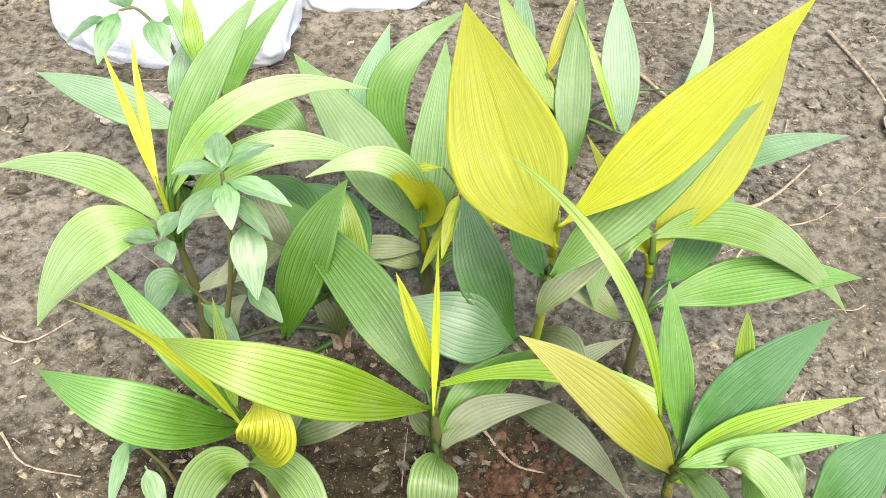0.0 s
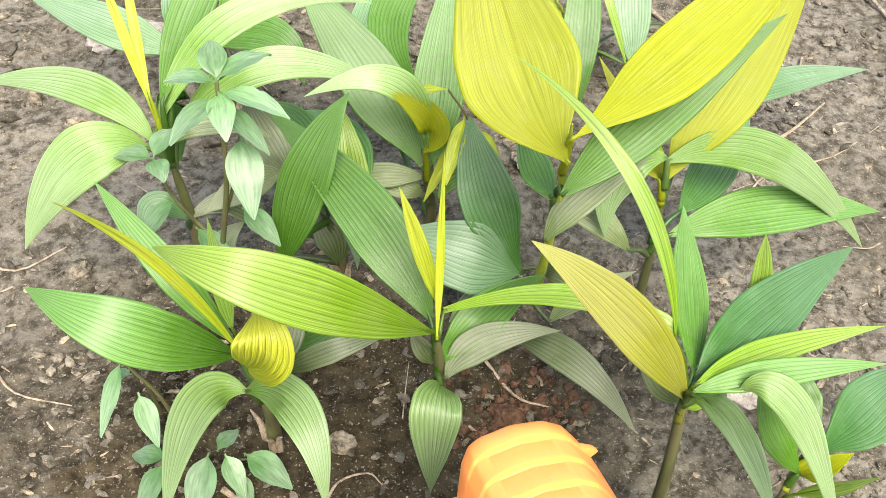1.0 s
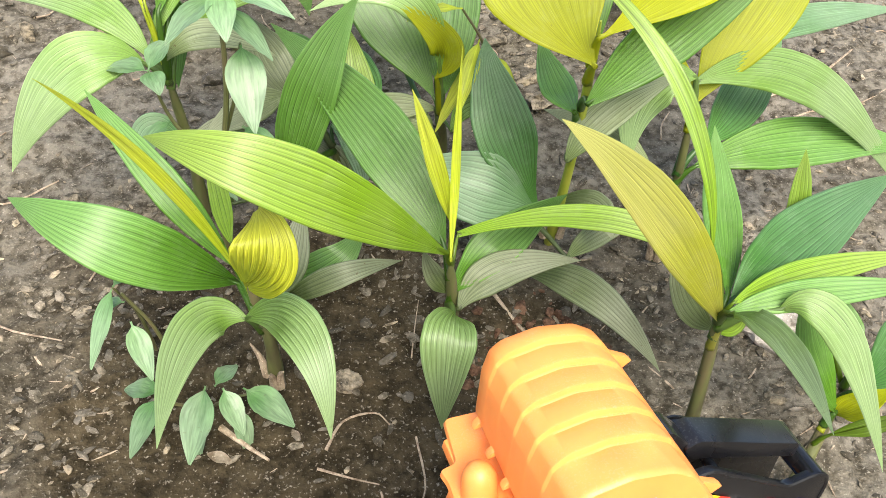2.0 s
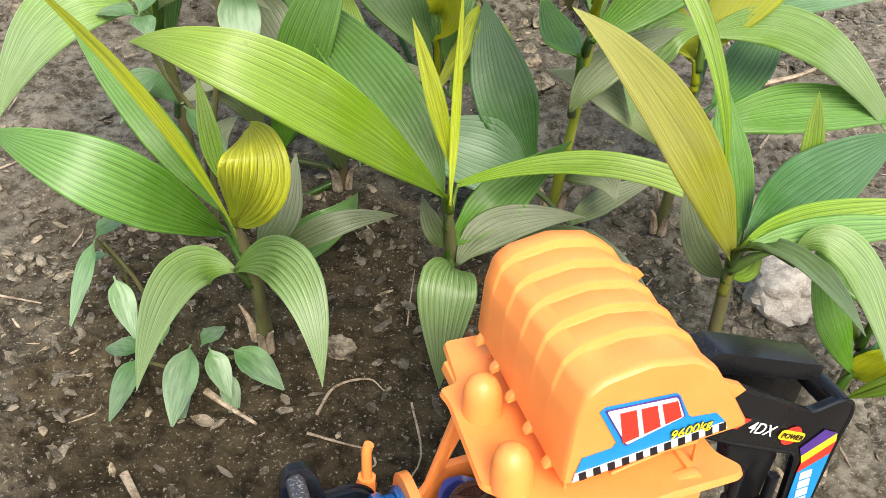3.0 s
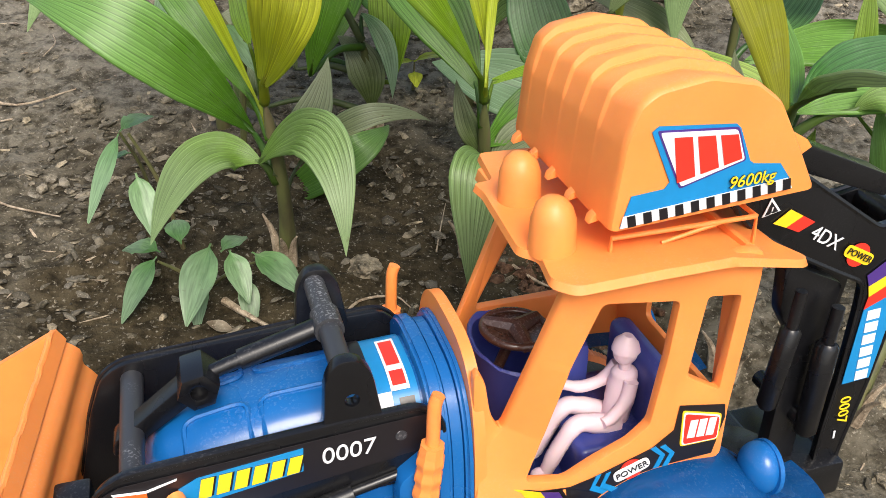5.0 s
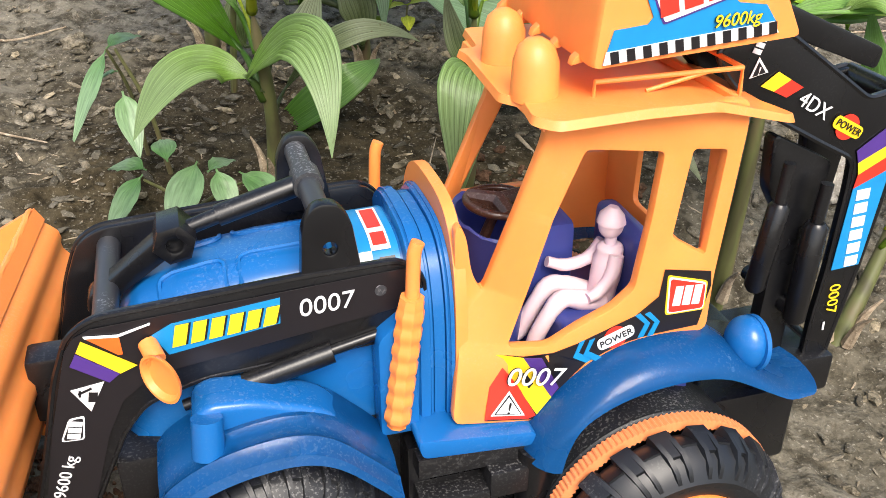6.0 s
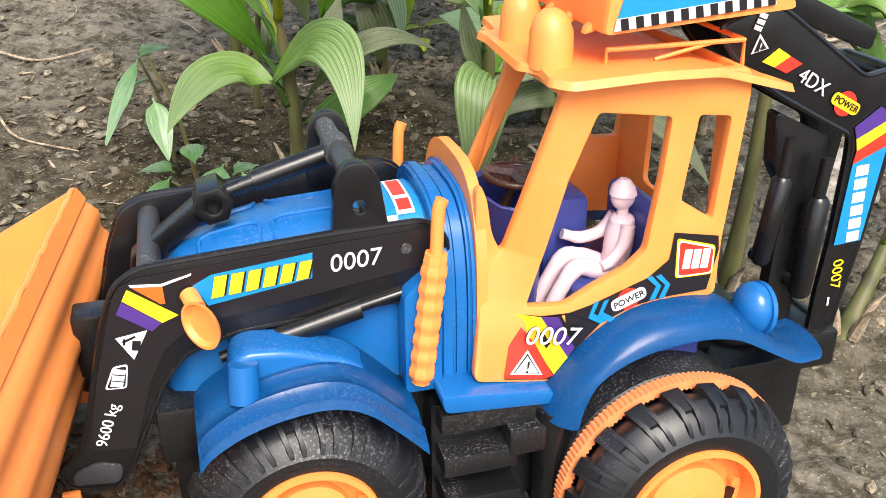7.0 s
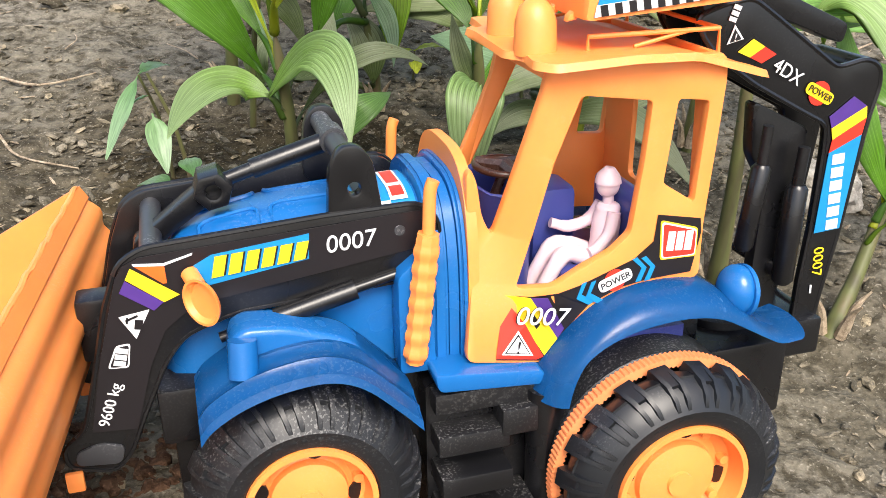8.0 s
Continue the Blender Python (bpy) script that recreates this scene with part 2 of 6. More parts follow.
def sack_material():
    m, nt, b = mat_base("woven_white_plastic", 0.5)
    co = nt.nodes.new("ShaderNodeTexCoord").outputs["Object"]
    n1 = nd(nt, "ShaderNodeTexNoise", Scale=25.0, Detail=5.0)
    n2 = nd(nt, "ShaderNodeTexChecker", Scale=260.0)
    for n in (n1, n2):
        nt.links.new(co, n.inputs["Vector"])
    c = mixc(nt, ramp(nt, n1.outputs[0], [(0.35, (0, 0, 0)), (0.7, (1, 1, 1))]), (0.80, 0.81, 0.84), (0.52, 0.58, 0.68))
    nt.links.new(mixc(nt, 0.12, c, n2.outputs[0], 'MULTIPLY'), b.inputs["Base Color"])
    bp = nd(nt, "ShaderNodeBump", Strength=0.6, Distance=0.01)
    nt.links.new(n1.outputs[0], bp.inputs["Height"])
    nt.links.new(bp.outputs[0], b.inputs["Normal"])
    return m


SACK = sack_material()


# ---- mesh helpers ----
def part(name, bm, material, parent=None, label="", smooth=True):
    """Link a bmesh as one mesh object under a thing or a part."""
    me = bpy.data.meshes.new(name)
    bmesh.ops.recalc_face_normals(bm, faces=bm.faces)
    bm.to_mesh(me)
    bm.free()
    if smooth:
        me.shade_smooth()
        me.set_sharp_from_angle(angle=radians(38))
    me.materials.append(material)
    ob = new(name, me)
    if parent is not None:
        ob.parent = parent
    if label:
        tagged(ob, label)
    return ob


def thing(name, m, label, category, group="", kind=""):
    ob = new(name)
    ob.matrix_world = m
    ob.empty_display_size = 0.02
    return tagged(ob, label, category, group, kind)


def box(bm, x0, x1, y0, y1, z0, z1, bevel=0.0, seg=2):
    r = bmesh.ops.create_cube(bm, size=1.0, matrix=Matrix.LocRotScale(((x0 + x1) / 2, (y0 + y1) / 2, (z0 + z1) / 2), None, (x1 - x0, y1 - y0, z1 - z0)))
    if bevel:
        es = {e for v in r["verts"] for e in v.link_edges}
        bmesh.ops.bevel(bm, geom=list(es), offset=bevel, segments=seg, affect='EDGES', profile=0.6)
    return bm


def prism(bm, prof, y0, y1, bevel=0.0, holes=(), seg=2):
    """A plate with an outline in the x-z plane, with holes, from y0 to y1."""
    loops = [prof, *holes]
    edges, allv = [], []
    for lp in loops:
        vs = [bm.verts.new((x, y0, z)) for x, z in lp]
        allv += vs
        edges += [bm.edges.new((vs[i], vs[(i + 1) % len(vs)])) for i in range(len(vs))]
    res = bmesh.ops.triangle_fill(bm, use_beauty=True, use_dissolve=False, edges=edges)
    faces = [g for g in res["geom"] if isinstance(g, bmesh.types.BMFace)]
    ex = bmesh.ops.extrude_face_region(bm, geom=faces)
    top = [g for g in ex["geom"] if isinstance(g, bmesh.types.BMVert)]
    for v in top:
        v.co.y = y1
    if bevel:
        bm.normal_update()
        es = [e for e in {e for v in allv + top for e in v.link_edges} if len(e.link_faces) == 2 and e.calc_face_angle(0) > 0.9 and abs(e.verts[0].co.y - e.verts[1].co.y) < abs(y1 - y0) * 0.5]
        bmesh.ops.bevel(bm, geom=es, offset=bevel, segments=seg, affect='EDGES', profile=0.6)
    return bm


def rounded(pts, r, n=4):
    """A closed outline with its corners rounded."""
    out = []
    for i, p in enumerate(pts):
        p = Vector(p)
        a, b = Vector(pts[i - 1]) - p, Vector(pts[(i + 1) % len(pts)]) - p
        k = min(r, a.length * 0.45, b.length * 0.45)
        p0, p1 = p + a.normalized() * k, p + b.normalized() * k
        for j in range(n + 1):
            s = j / n
            q = p0 * (1 - s) ** 2 + p * 2 * s * (1 - s) + p1 * s ** 2
            out.append((q.x, q.y))
    return out


def circle(cx, cz, r, n=20):
    return [(cx + r * math.cos(2 * math.pi * i / n), cz + r * math.sin(2 * math.pi * i / n)) for i in range(n)]


def tube(bm, pts, radii, seg=10, caps=True):
    pts = [Vector(p) for p in pts]
    if isinstance(radii, (int, float)):
        radii = [radii] * len(pts)
    rings, side = [], None
    for i, p in enumerate(pts):
        t = (pts[min(i + 1, len(pts) - 1)] - pts[max(i - 1, 0)]).normalized()
        if side is None:
            side = t.cross(Vector((0.3, 0.2, 1)) if abs(t.z) < 0.9 else Vector((1, 0, 0))).normalized()
        side = (side - t * side.dot(t)).normalized()
        up = t.cross(side)
        rings.append([bm.verts.new(p + (side * math.cos(a) + up * math.sin(a)) * radii[i]) for a in [2 * math.pi * k / seg for k in range(seg)]])
    for a, b in zip(rings, rings[1:]):
        for k in range(seg):
            bm.faces.new((a[k], a[(k + 1) % seg], b[(k + 1) % seg], b[k]))
    if caps:
        bm.faces.new(rings[0][::-1])
        bm.faces.new(rings[-1])
    return bm


def bend(*pts, n=6):
    """A smooth line through points (Catmull-Rom)."""
    p = [Vector(q) for q in pts]
    p = [p[0] * 2 - p[1], *p, p[-1] * 2 - p[-2]]
    out = []
    for i in range(1, len(p) - 2):
        for k in range(n):
            s = k / n
            out.append(0.5 * (2 * p[i] + (p[i + 1] - p[i - 1]) * s + (2 * p[i - 1] - 5 * p[i] + 4 * p[i + 1] - p[i + 2]) * s * s + (3 * p[i] - p[i - 1] - 3 * p[i + 1] + p[i + 2]) * s ** 3))
    return out + [p[-2]]


def lathe(bm, prof, centre, seg=40):
    """Turned about an axle along y: prof holds (radius, y)."""
    cx, cz = centre
    rings = []
    for r, y in prof:
        rings.append([bm.verts.new((cx + r * math.cos(2 * math.pi * k / seg), y, cz + r * math.sin(2 * math.pi * k / seg))) for k in range(seg)] if r > 1e-6 else [bm.verts.new((cx, y, cz))])
    for a, b in zip(rings, rings[1:]):
        for k in range(seg):
            q = [a[k % len(a)], a[(k + 1) % len(a)], b[(k + 1) % len(b)], b[k % len(b)]]
            u = []
            for v in q:
                if v not in u:
                    u.append(v)
            if len(u) > 2:
                bm.faces.new(u)
    return bm


def ball(bm, c, r, scale=(1, 1, 1), sub=3, rot=None):
    bmesh.ops.create_icosphere(bm, subdivisions=sub, radius=r, matrix=Matrix.LocRotScale(c, rot, scale))
    return bm


def sheet(bm, pts, y0, y1, thick, seg=1):
    """A bent strip: a line in x-z, from y0 to y1, with a thickness."""
    pts = [Vector((x, 0, z)) for x, z in pts]
    rows = []
    for i, p in enumerate(pts):
        t = (pts[min(i + 1, len(pts) - 1)] - pts[max(i - 1, 0)]).normalized()
        nrm = Vector((-t.z, 0, t.x)) * thick * 0.5
        rows.append([bm.verts.new((q.x, y, q.z)) for q, y in ((p + nrm, y0), (p + nrm, y1), (p - nrm, y1), (p - nrm, y0))])
    for a, b in zip(rows, rows[1:]):
        for k in range(4):
            bm.faces.new((a[k], a[(k + 1) % 4], b[(k + 1) % 4], b[k]))
    bm.faces.new(rows[0][::-1])
    bm.faces.new(rows[-1])
    return bm


# ---- the ground ----
def ground_height(x, y):
    z = -0.062 * max(-1.2, min(1.2, x)) + 0.077 * (max(-0.6, min(1.6, y)) - 0.2)
    p = Vector((x, y, 0))
    z += 0.010 * noise.noise(p * 5.0) + 0.006 * noise.noise(p * 14.0)
    # the toy has pressed a level, slightly tilted bed into the slope
    k = math.exp(-(((x - 0.0) / 0.24) ** 4 + ((y - 0.17) / 0.15) ** 4))
    bed = 0.0035 - 0.0602 * x - 0.1193 * (y - 0.15)
    return z * (1 - k) + (bed + 0.25 * (z - (-0.062 * x + 0.077 * (y - 0.2)))) * k


def spaced(lo, hi, step, far):
    """Even steps from lo to hi, then ever wider ones out to far."""
    a = list(np.arange(lo, hi + step / 2, step))
    s, up = step, [a[-1]]
    while up[-1] < far:
        s *= 1.35
        up.append(up[-1] + s)
    s, dn = step, [a[0]]
    while dn[-1] > -far:
        s *= 1.35
        dn.append(dn[-1] - s)
    return dn[:0:-1] + a + up[1:]


def build_ground():
    xs, ys = spaced(-0.72, 0.80, 0.0052, 600), spaced(-0.05, 1.45, 0.0052, 600)
    verts = []
    for y in ys:
        for x in xs:
            z = ground_height(x, y)
            if -1 < x < 1 and -0.3 < y < 1.7:
                p = Vector((x, y, 0.3))
                c = noise.noise(p * 38.0)
                z += 0.0035 * noise.noise(p * 75.0) + 0.0045 * max(0.0, c) ** 0.8 + 0.0018 * noise.noise(p * 150.0)
            verts.append((x, y, z))
    nx = len(xs)
    faces = [(j * nx + i, j * nx + i + 1, (j + 1) * nx + i + 1, (j + 1) * nx + i) for j in range(len(ys) - 1) for i in range(nx - 1)]
    me = bpy.data.meshes.new("ground")
    me.from_pydata(verts, [], faces)
    me.materials.append(EARTH)
    me.shade_smooth()
    return tagged(new("ground", me), "dry grey-brown crumbly earth with clods and litter", "ground", kind="structure")


build_ground()


def clod_mesh(r, seed, flat=0.6, sub=2, rough=0.5):
    bm = bmesh.new()
    bmesh.ops.create_icosphere(bm, subdivisions=sub, radius=r)
    off = Vector((seed * 3.1, seed * 1.7, seed))
    for v in bm.verts:
        d = v.co.normalized()
        v.co *= 1 + rough * noise.noise(d * 1.6 + off) + 0.4 * rough * noise.noise(d * 4.2 + off)
        v.co.z *= flat
    return bm


def scatter(name, count, area, sizes, material, label, seed, dens=None, sub=1, long=1.0, flat=0.65, soft=False):
    """Many small crumbs of earth, pressed into the ground: one object."""
    rng = random.Random(seed)
    protos = []
    for k in range(6):
        bm = clod_mesh(1.0, seed + k, flat, sub, 0.55)
        bm.verts.ensure_lookup_table()
        protos.append(([v.co.copy() for v in bm.verts], [[v.index for v in f.verts] for f in bm.faces]))
        bm.free()
    verts, faces = [], []
    while count > 0:
        x, y = rng.uniform(area[0], area[1]), rng.uniform(area[2], area[3])
        if dens and rng.random() > dens(x, y):
            count -= 0.2
            continue
        count -= 1
        r = sizes[0] + (sizes[1] - sizes[0]) * rng.random() ** 3
        co, fs = protos[rng.randrange(6)]
        m = Matrix.LocRotScale((x, y, ground_height(x, y) + r * 0.3), Euler((rng.uniform(-.4, .4), rng.uniform(-.4, .4), rng.uniform(0, 6.3))), (r * long * rng.uniform(0.7, 1.3), r * rng.uniform(0.5, 1), r))
        o = len(verts)
        verts += [m @ c for c in co]
        faces += [[i + o for i in f] for f in fs]
    me = bpy.data.meshes.new(name)
    me.from_pydata(verts, [], faces)
    me.materials.append(material)
    if soft:
        me.shade_smooth()
    return tagged(new(name, me), label, "soil", kind="stuff")


def patchy(x, y):
    return 0.15 + 1.3 * max(0.0, noise.noise(Vector((x * 4.5, y * 4.5, 7.0))) + 0.25)


scatter("soil_crumbs", 13000, (-0.7, 0.75, 0.05, 1.4), (0.0012, 0.0065), CLOD, "small loose crumbs of dry brown earth", 3, patchy, 1, 1.35, 0.42)
scatter("soil_clods", 260, (-0.7, 0.2, 0.75, 1.4), (0.006, 0.018), CLOD, "lumpy clods of dry brown earth beside the sacks", 5, patchy, 2, 1.2, 0.5)
scatter("soil_chips", 9000, (-0.62, 0.70, 0.10, 1.3), (0.0016, 0.0050), CLOD, "flat flakes and chips of dry earth and bark", 15, patchy, 1, 1.7, 0.28)
scatter("damp_soil", 700, (-0.02, 0.14, 0.36, 0.56), (0.0015, 0.007), RED_EARTH, "damp reddish crumbs of dug earth", 9, lambda x, y: math.exp(-((x - 0.06) / 0.04) ** 2 - ((y - 0.46) / 0.05) ** 2), 1)
scatter("front_soil", 4200, (-0.32, -0.02, 0.00, 0.20), (0.0012, 0.0055), RED_EARTH, "reddish brown loose earth under the toy", 10, None, 1)
scatter("straw_litter", 900, (-0.62, 0.70, 0.12, 1.3), (0.0006, 0.0016), STRAW, "thin broken bits of dry straw and roots", 23, patchy, 1, 9.0, 0.5)


# ---- the toy backhoe loader: x rearwards, y away from its near side, z up; middle plane y = MID ----
MID = 0.050
TOY = pose(0, 0.15, 0.14, 0, 0, 19.5) @ pose(0, 0, 0, -5.3, 0, 0) @ pose(0, 0, -0.14)
toy = thing("toy_backhoe_loader", TOY, "blue, orange and black plastic toy backhoe loader standing on earth", "toy vehicle")


def other(y):
    return 2 * MID - y


def pair(build):
    """Build a piece for the near side and mirrored for the far side."""
    for s in (1, -1):
        build(lambda y, s=s: y if s == 1 else other(y))


def span(f, a, b):
    return sorted((f(a), f(b)))


def decal(name, pts, y, material, parent, lift=0.0004):
    bm = bmesh.new()
    vs = [bm.verts.new((x, y - lift, z)) for x, z in pts]
    f = bm.faces.new(vs)
    ex = bmesh.ops.extrude_face_region(bm, geom=[f])
    for g in ex["geom"]:
        if isinstance(g, bmesh.types.BMVert):
            g.co.y += 0.0003
    return part(name, bm, material, parent, smooth=False)


def lettering(body, at, size, angle, y, material, parent, lift=0.0012, skew=0.0, yaw=0.0):
    """Printed characters lying on a plate that faces the near side."""
    cu = bpy.data.curves.new("lettering", 'FONT')
    cu.body, cu.size, cu.extrude, cu.shear = body, size, 0.00015, skew
    cu.align_x, cu.align_y = 'CENTER', 'CENTER'
    tmp = bpy.data.objects.new("tmp", cu)
    scene.collection.objects.link(tmp)
    me = bpy.data.meshes.new_from_object(tmp.evaluated_get(bpy.context.evaluated_depsgraph_get()))
    bpy.data.objects.remove(tmp)
    me.transform(Matrix.Translation((at[0], y - lift, at[1])) @ pose(0, 0, 0, 0, angle, yaw) @ pose(0, 0, 0, 90, 0, 0))
    me.materials.clear()
    me.materials.append(material)
    ob = new("lettering", me)
    ob.parent = parent
    return ob


def quad(cx, cz, w, h, a=0.0, sk=0.0):
    """Corners of a slanted block about (cx, cz), turned by a degrees, clockwise as seen from the near side."""
    c, s = math.cos(radians(a)), -math.sin(radians(a))
    return [(cx + u * c - v * s, cz + u * s + v * c) for u, v in ((-w / 2 - sk * h, -h / 2), (w / 2 - sk * h, -h / 2), (w / 2 + sk * h, h / 2), (-w / 2 + sk * h, h / 2))]


def blocks(n, at, w, h, a, y, material, parent, lift=0.001, sk=0.0, gap=0.25):
    """A row of plain blocks where a maker's mark is printed."""
    step = w / n
    c, s = math.cos(radians(a)), -math.sin(radians(a))
    for i in range(n):
        u = (i + 0.5) * step - w / 2
        decal("sticker_mark", quad(at[0] + u * c, at[1] + u * s, step * (1 - gap), h, a, sk), y, material, parent, lift)


# chassis, rear block and steps
bm = bmesh.new()
box(bm, -0.128, 0.115, 0.018, 0.082, 0.045, 0.096, 0.002)
box(bm, -0.132, -0.10, 0.012, 0.088, 0.076, 0.101, 0.002)
part("chassis", bm, BLACK, toy, "black plastic chassis")
bm = bmesh.new()
box(bm, 0.098, 0.153, 0.000, 0.100, 0.044, 0.084, 0.0025)
tube(bm, [(0.135, MID - 0.016, 0.082), (0.135, MID - 0.016, 0.088), (0.135, MID - 0.016, 0.0885)], [0.019, 0.019, 0.018], 28)
part("rear_block", bm, BLACK, toy)


def steps(f):
    for z0, z1, yo, x1 in ((0.078, 0.088, -0.004, 0.030), (0.060, 0.070, -0.009, 0.010), (0.042, 0.052, -0.014, 0.010), (0.024, 0.034, -0.019, 0.020)):
        bm = bmesh.new()
        box(bm, -0.022, x1, *span(f, yo, 0.006), z0, z1, 0.0012)
        part("step", bm, DUSTY, toy, "dusty black step")
    bm = bmesh.new()
    box(bm, -0.024, 0.034, *span(f, 0.004, 0.02), 0.012, 0.088)
    part("step_back", bm, BLACK, toy)
    bm = bmesh.new()
    box(bm, 0.006, 0.024, *span(f, -0.010, 0.004), 0.066, 0.079, 0.0015)
    part("step_box", bm, DUSTY, toy)
    bm = bmesh.new()
    tube(bm, [(0.028, f(-0.004), 0.010), (0.028, f(-0.004), 0.084)], 0.0085, 16)
    part("side_tank", bm, BLACK, toy)
    y0, y1 = span(f, -0.007, 0.02)
    bm = bmesh.new()
    prism(bm, rounded([(-0.021, 0.091), (0.026, 0.087), (0.026, 0.094), (-0.023, 0.100)], 0.003), y0, y1, 0.0015)
    part("footplate", bm, BLUE, toy, "dusty blue footplate")


pair(steps)


# wheels
def wheel(cx, cz, f, yo, width, R, rim):
    bm = bmesh.new()
    prof = [(rim, yo + 0.004), (rim + 0.002, yo + 0.0015), (rim + 0.009, yo), (R - 0.010, yo + 0.001), (R - 0.004, yo + 0.0045), (R - 0.001, yo + 0.010), (R, yo + width * 0.5),
            (R - 0.0005, yo + width - 0.006), (R - 0.003, yo + width - 0.001), (rim + 0.004, yo + width), (rim, yo + width - 0.003)]
    lathe(bm, [(r, f(y)) for r, y in prof], (cx, cz), 56)
    tyre = part("tyre", bm, RUBBER, None, "dusty black ribbed tyre")
    bm = bmesh.new()
    n = 20
    surf = [(R - 0.0125, yo + 0.0005), (R - 0.0070, yo + 0.0025), (R - 0.0025, yo + 0.0072), (R - 0.0004, yo + 0.0140), (R, yo + max(0.62 * width, 0.0185))]
    for k in range(n):
        a0 = 2 * math.pi * (k + 0.3) / n

        def pt(r, u, y):
            a = a0 + u / R
            return bm.verts.new((cx + r * math.cos(a), f(y), cz + r * math.sin(a)))

        def bar(rows):
            prev = None
            for r, y, u0, u1, h in rows:
                cur = [pt(r - 0.002, u0 - 0.0007, y), pt(r + h, u0, y - h * 0.35), pt(r + h, u1, y - h * 0.35), pt(r - 0.002, u1 + 0.0007, y)]
                if prev:
                    for q in range(3):
                        bm.faces.new((prev[q], prev[q + 1], cur[q + 1], cur[q]))
                else:
                    bm.faces.new(cur)
                prev = cur
            bm.faces.new(prev[::-1])
        sl = [(y - yo) * 0.22 for r, y in surf]
        for sg in (-1, 1):
            bar([(r, y, s + sg * 0.0030 - 0.0010, s + sg * 0.0030 + 0.0010, h) for (r, y), s, h in zip(surf[:4], sl, (0.0004, 0.0014, 0.0022, 0.0024))])
        bar([(r, y, s - 0.0038, s + 0.0038, h) for (r, y), s, h in zip(surf[2:], sl[2:], (0.0016, 0.0024, 0.0026))])
    part("tread", bm, RUBBER, tyre)
    bm = bmesh.new()
    rp = [(rim + 0.001, yo + 0.0025), (rim + 0.0008, yo + 0.0005), (rim - 0.0016, yo + 0.0005), (rim - 0.003, yo + 0.010), (rim - 0.0075, yo + 0.0125), (rim * 0.62, yo + 0.011), (rim * 0.6, yo + 0.0075), (rim * 0.36, yo + 0.0055), (rim * 0.2, yo + 0.0055), (rim * 0.19, yo + 0.004), (0, yo + 0.004)]
    lathe(bm, [(r, f(y)) for r, y in rp], (cx, cz), 44)
    rimob = part("rim", bm, ORANGE, None, "orange plastic wheel rim")
    bm = bmesh.new()
    for k in range(8):
        a = 2 * math.pi * k / 8 + 0.2
        r = rim * 0.80
        tube(bm, [(cx + r * math.cos(a), f(yo + 0.013), cz + r * math.sin(a)), (cx + r * math.cos(a), f(yo + 0.0085), cz + r * math.sin(a))], 0.0022, 10)
    part("stud", bm, ORANGE, rimob)
    for k in (1, 3, 5, 7):
        a = 2 * math.pi * (k + 0.5) / 8 + 0.2
        r = rim * 0.78
        bm = bmesh.new()
        tube(bm, [(cx + r * math.cos(a), f(yo + 0.0145), cz + r * math.sin(a)), (cx + r * math.cos(a), f(yo + 0.0108), cz + r * math.sin(a))], 0.0042, 14)
        part("rim_hole", bm, BLACK, rimob)
    w = new("wheel")
    w.parent = toy
    tyre.parent = w
    rimob.parent = w
    for o in list(tyre.children):
        o.name = "tread"
    return w


FRONT, REAR = (-0.078, 0.057), (0.077, 0.046)
pair(lambda f: wheel(*FRONT, f, -0.021, 0.032, 0.0465, 0.0262))


def rear_wheel(f):
    w = wheel(*REAR, f, -0.043, 0.0205, 0.0505, 0.0298)
    bm = bmesh.new()
    n, cx, cz, R = 560, *REAR, 0.0526
    for y, sgn in ((0.004, 1),):
        ring = []
        for k in range(n):
            a = 2 * math.pi * k / n
            r = R + (0.0007 if k % 4 < 2 else 0)
            ring.append([bm.verts.new((cx + q * math.cos(a), f(yy), cz + q * math.sin(a))) for q, yy in ((r - 0.004, -0.0228), (r, -0.0224), (r, -0.0168), (r - 0.004, -0.0164))])
        for k in range(n):
            a, b = ring[k], ring[(k + 1) % n]
            for i in range(3):
                bm.faces.new((a[i], a[i + 1], b[i + 1], b[i]))
    part("rim_band", bm, ORANGE2, w, "salmon ribbed plastic ring between the tyre halves")
    bm = bmesh.new()
    lathe(bm, [(r, f(y)) for r, y in ((0.03, -0.0166), (0.047, -0.0166), (0.051, -0.013), (0.051, 0.010), (0.03, 0.012))], (cx, cz), 48)
    part("inner_tyre", bm, RUBBER, w)


pair(rear_wheel)


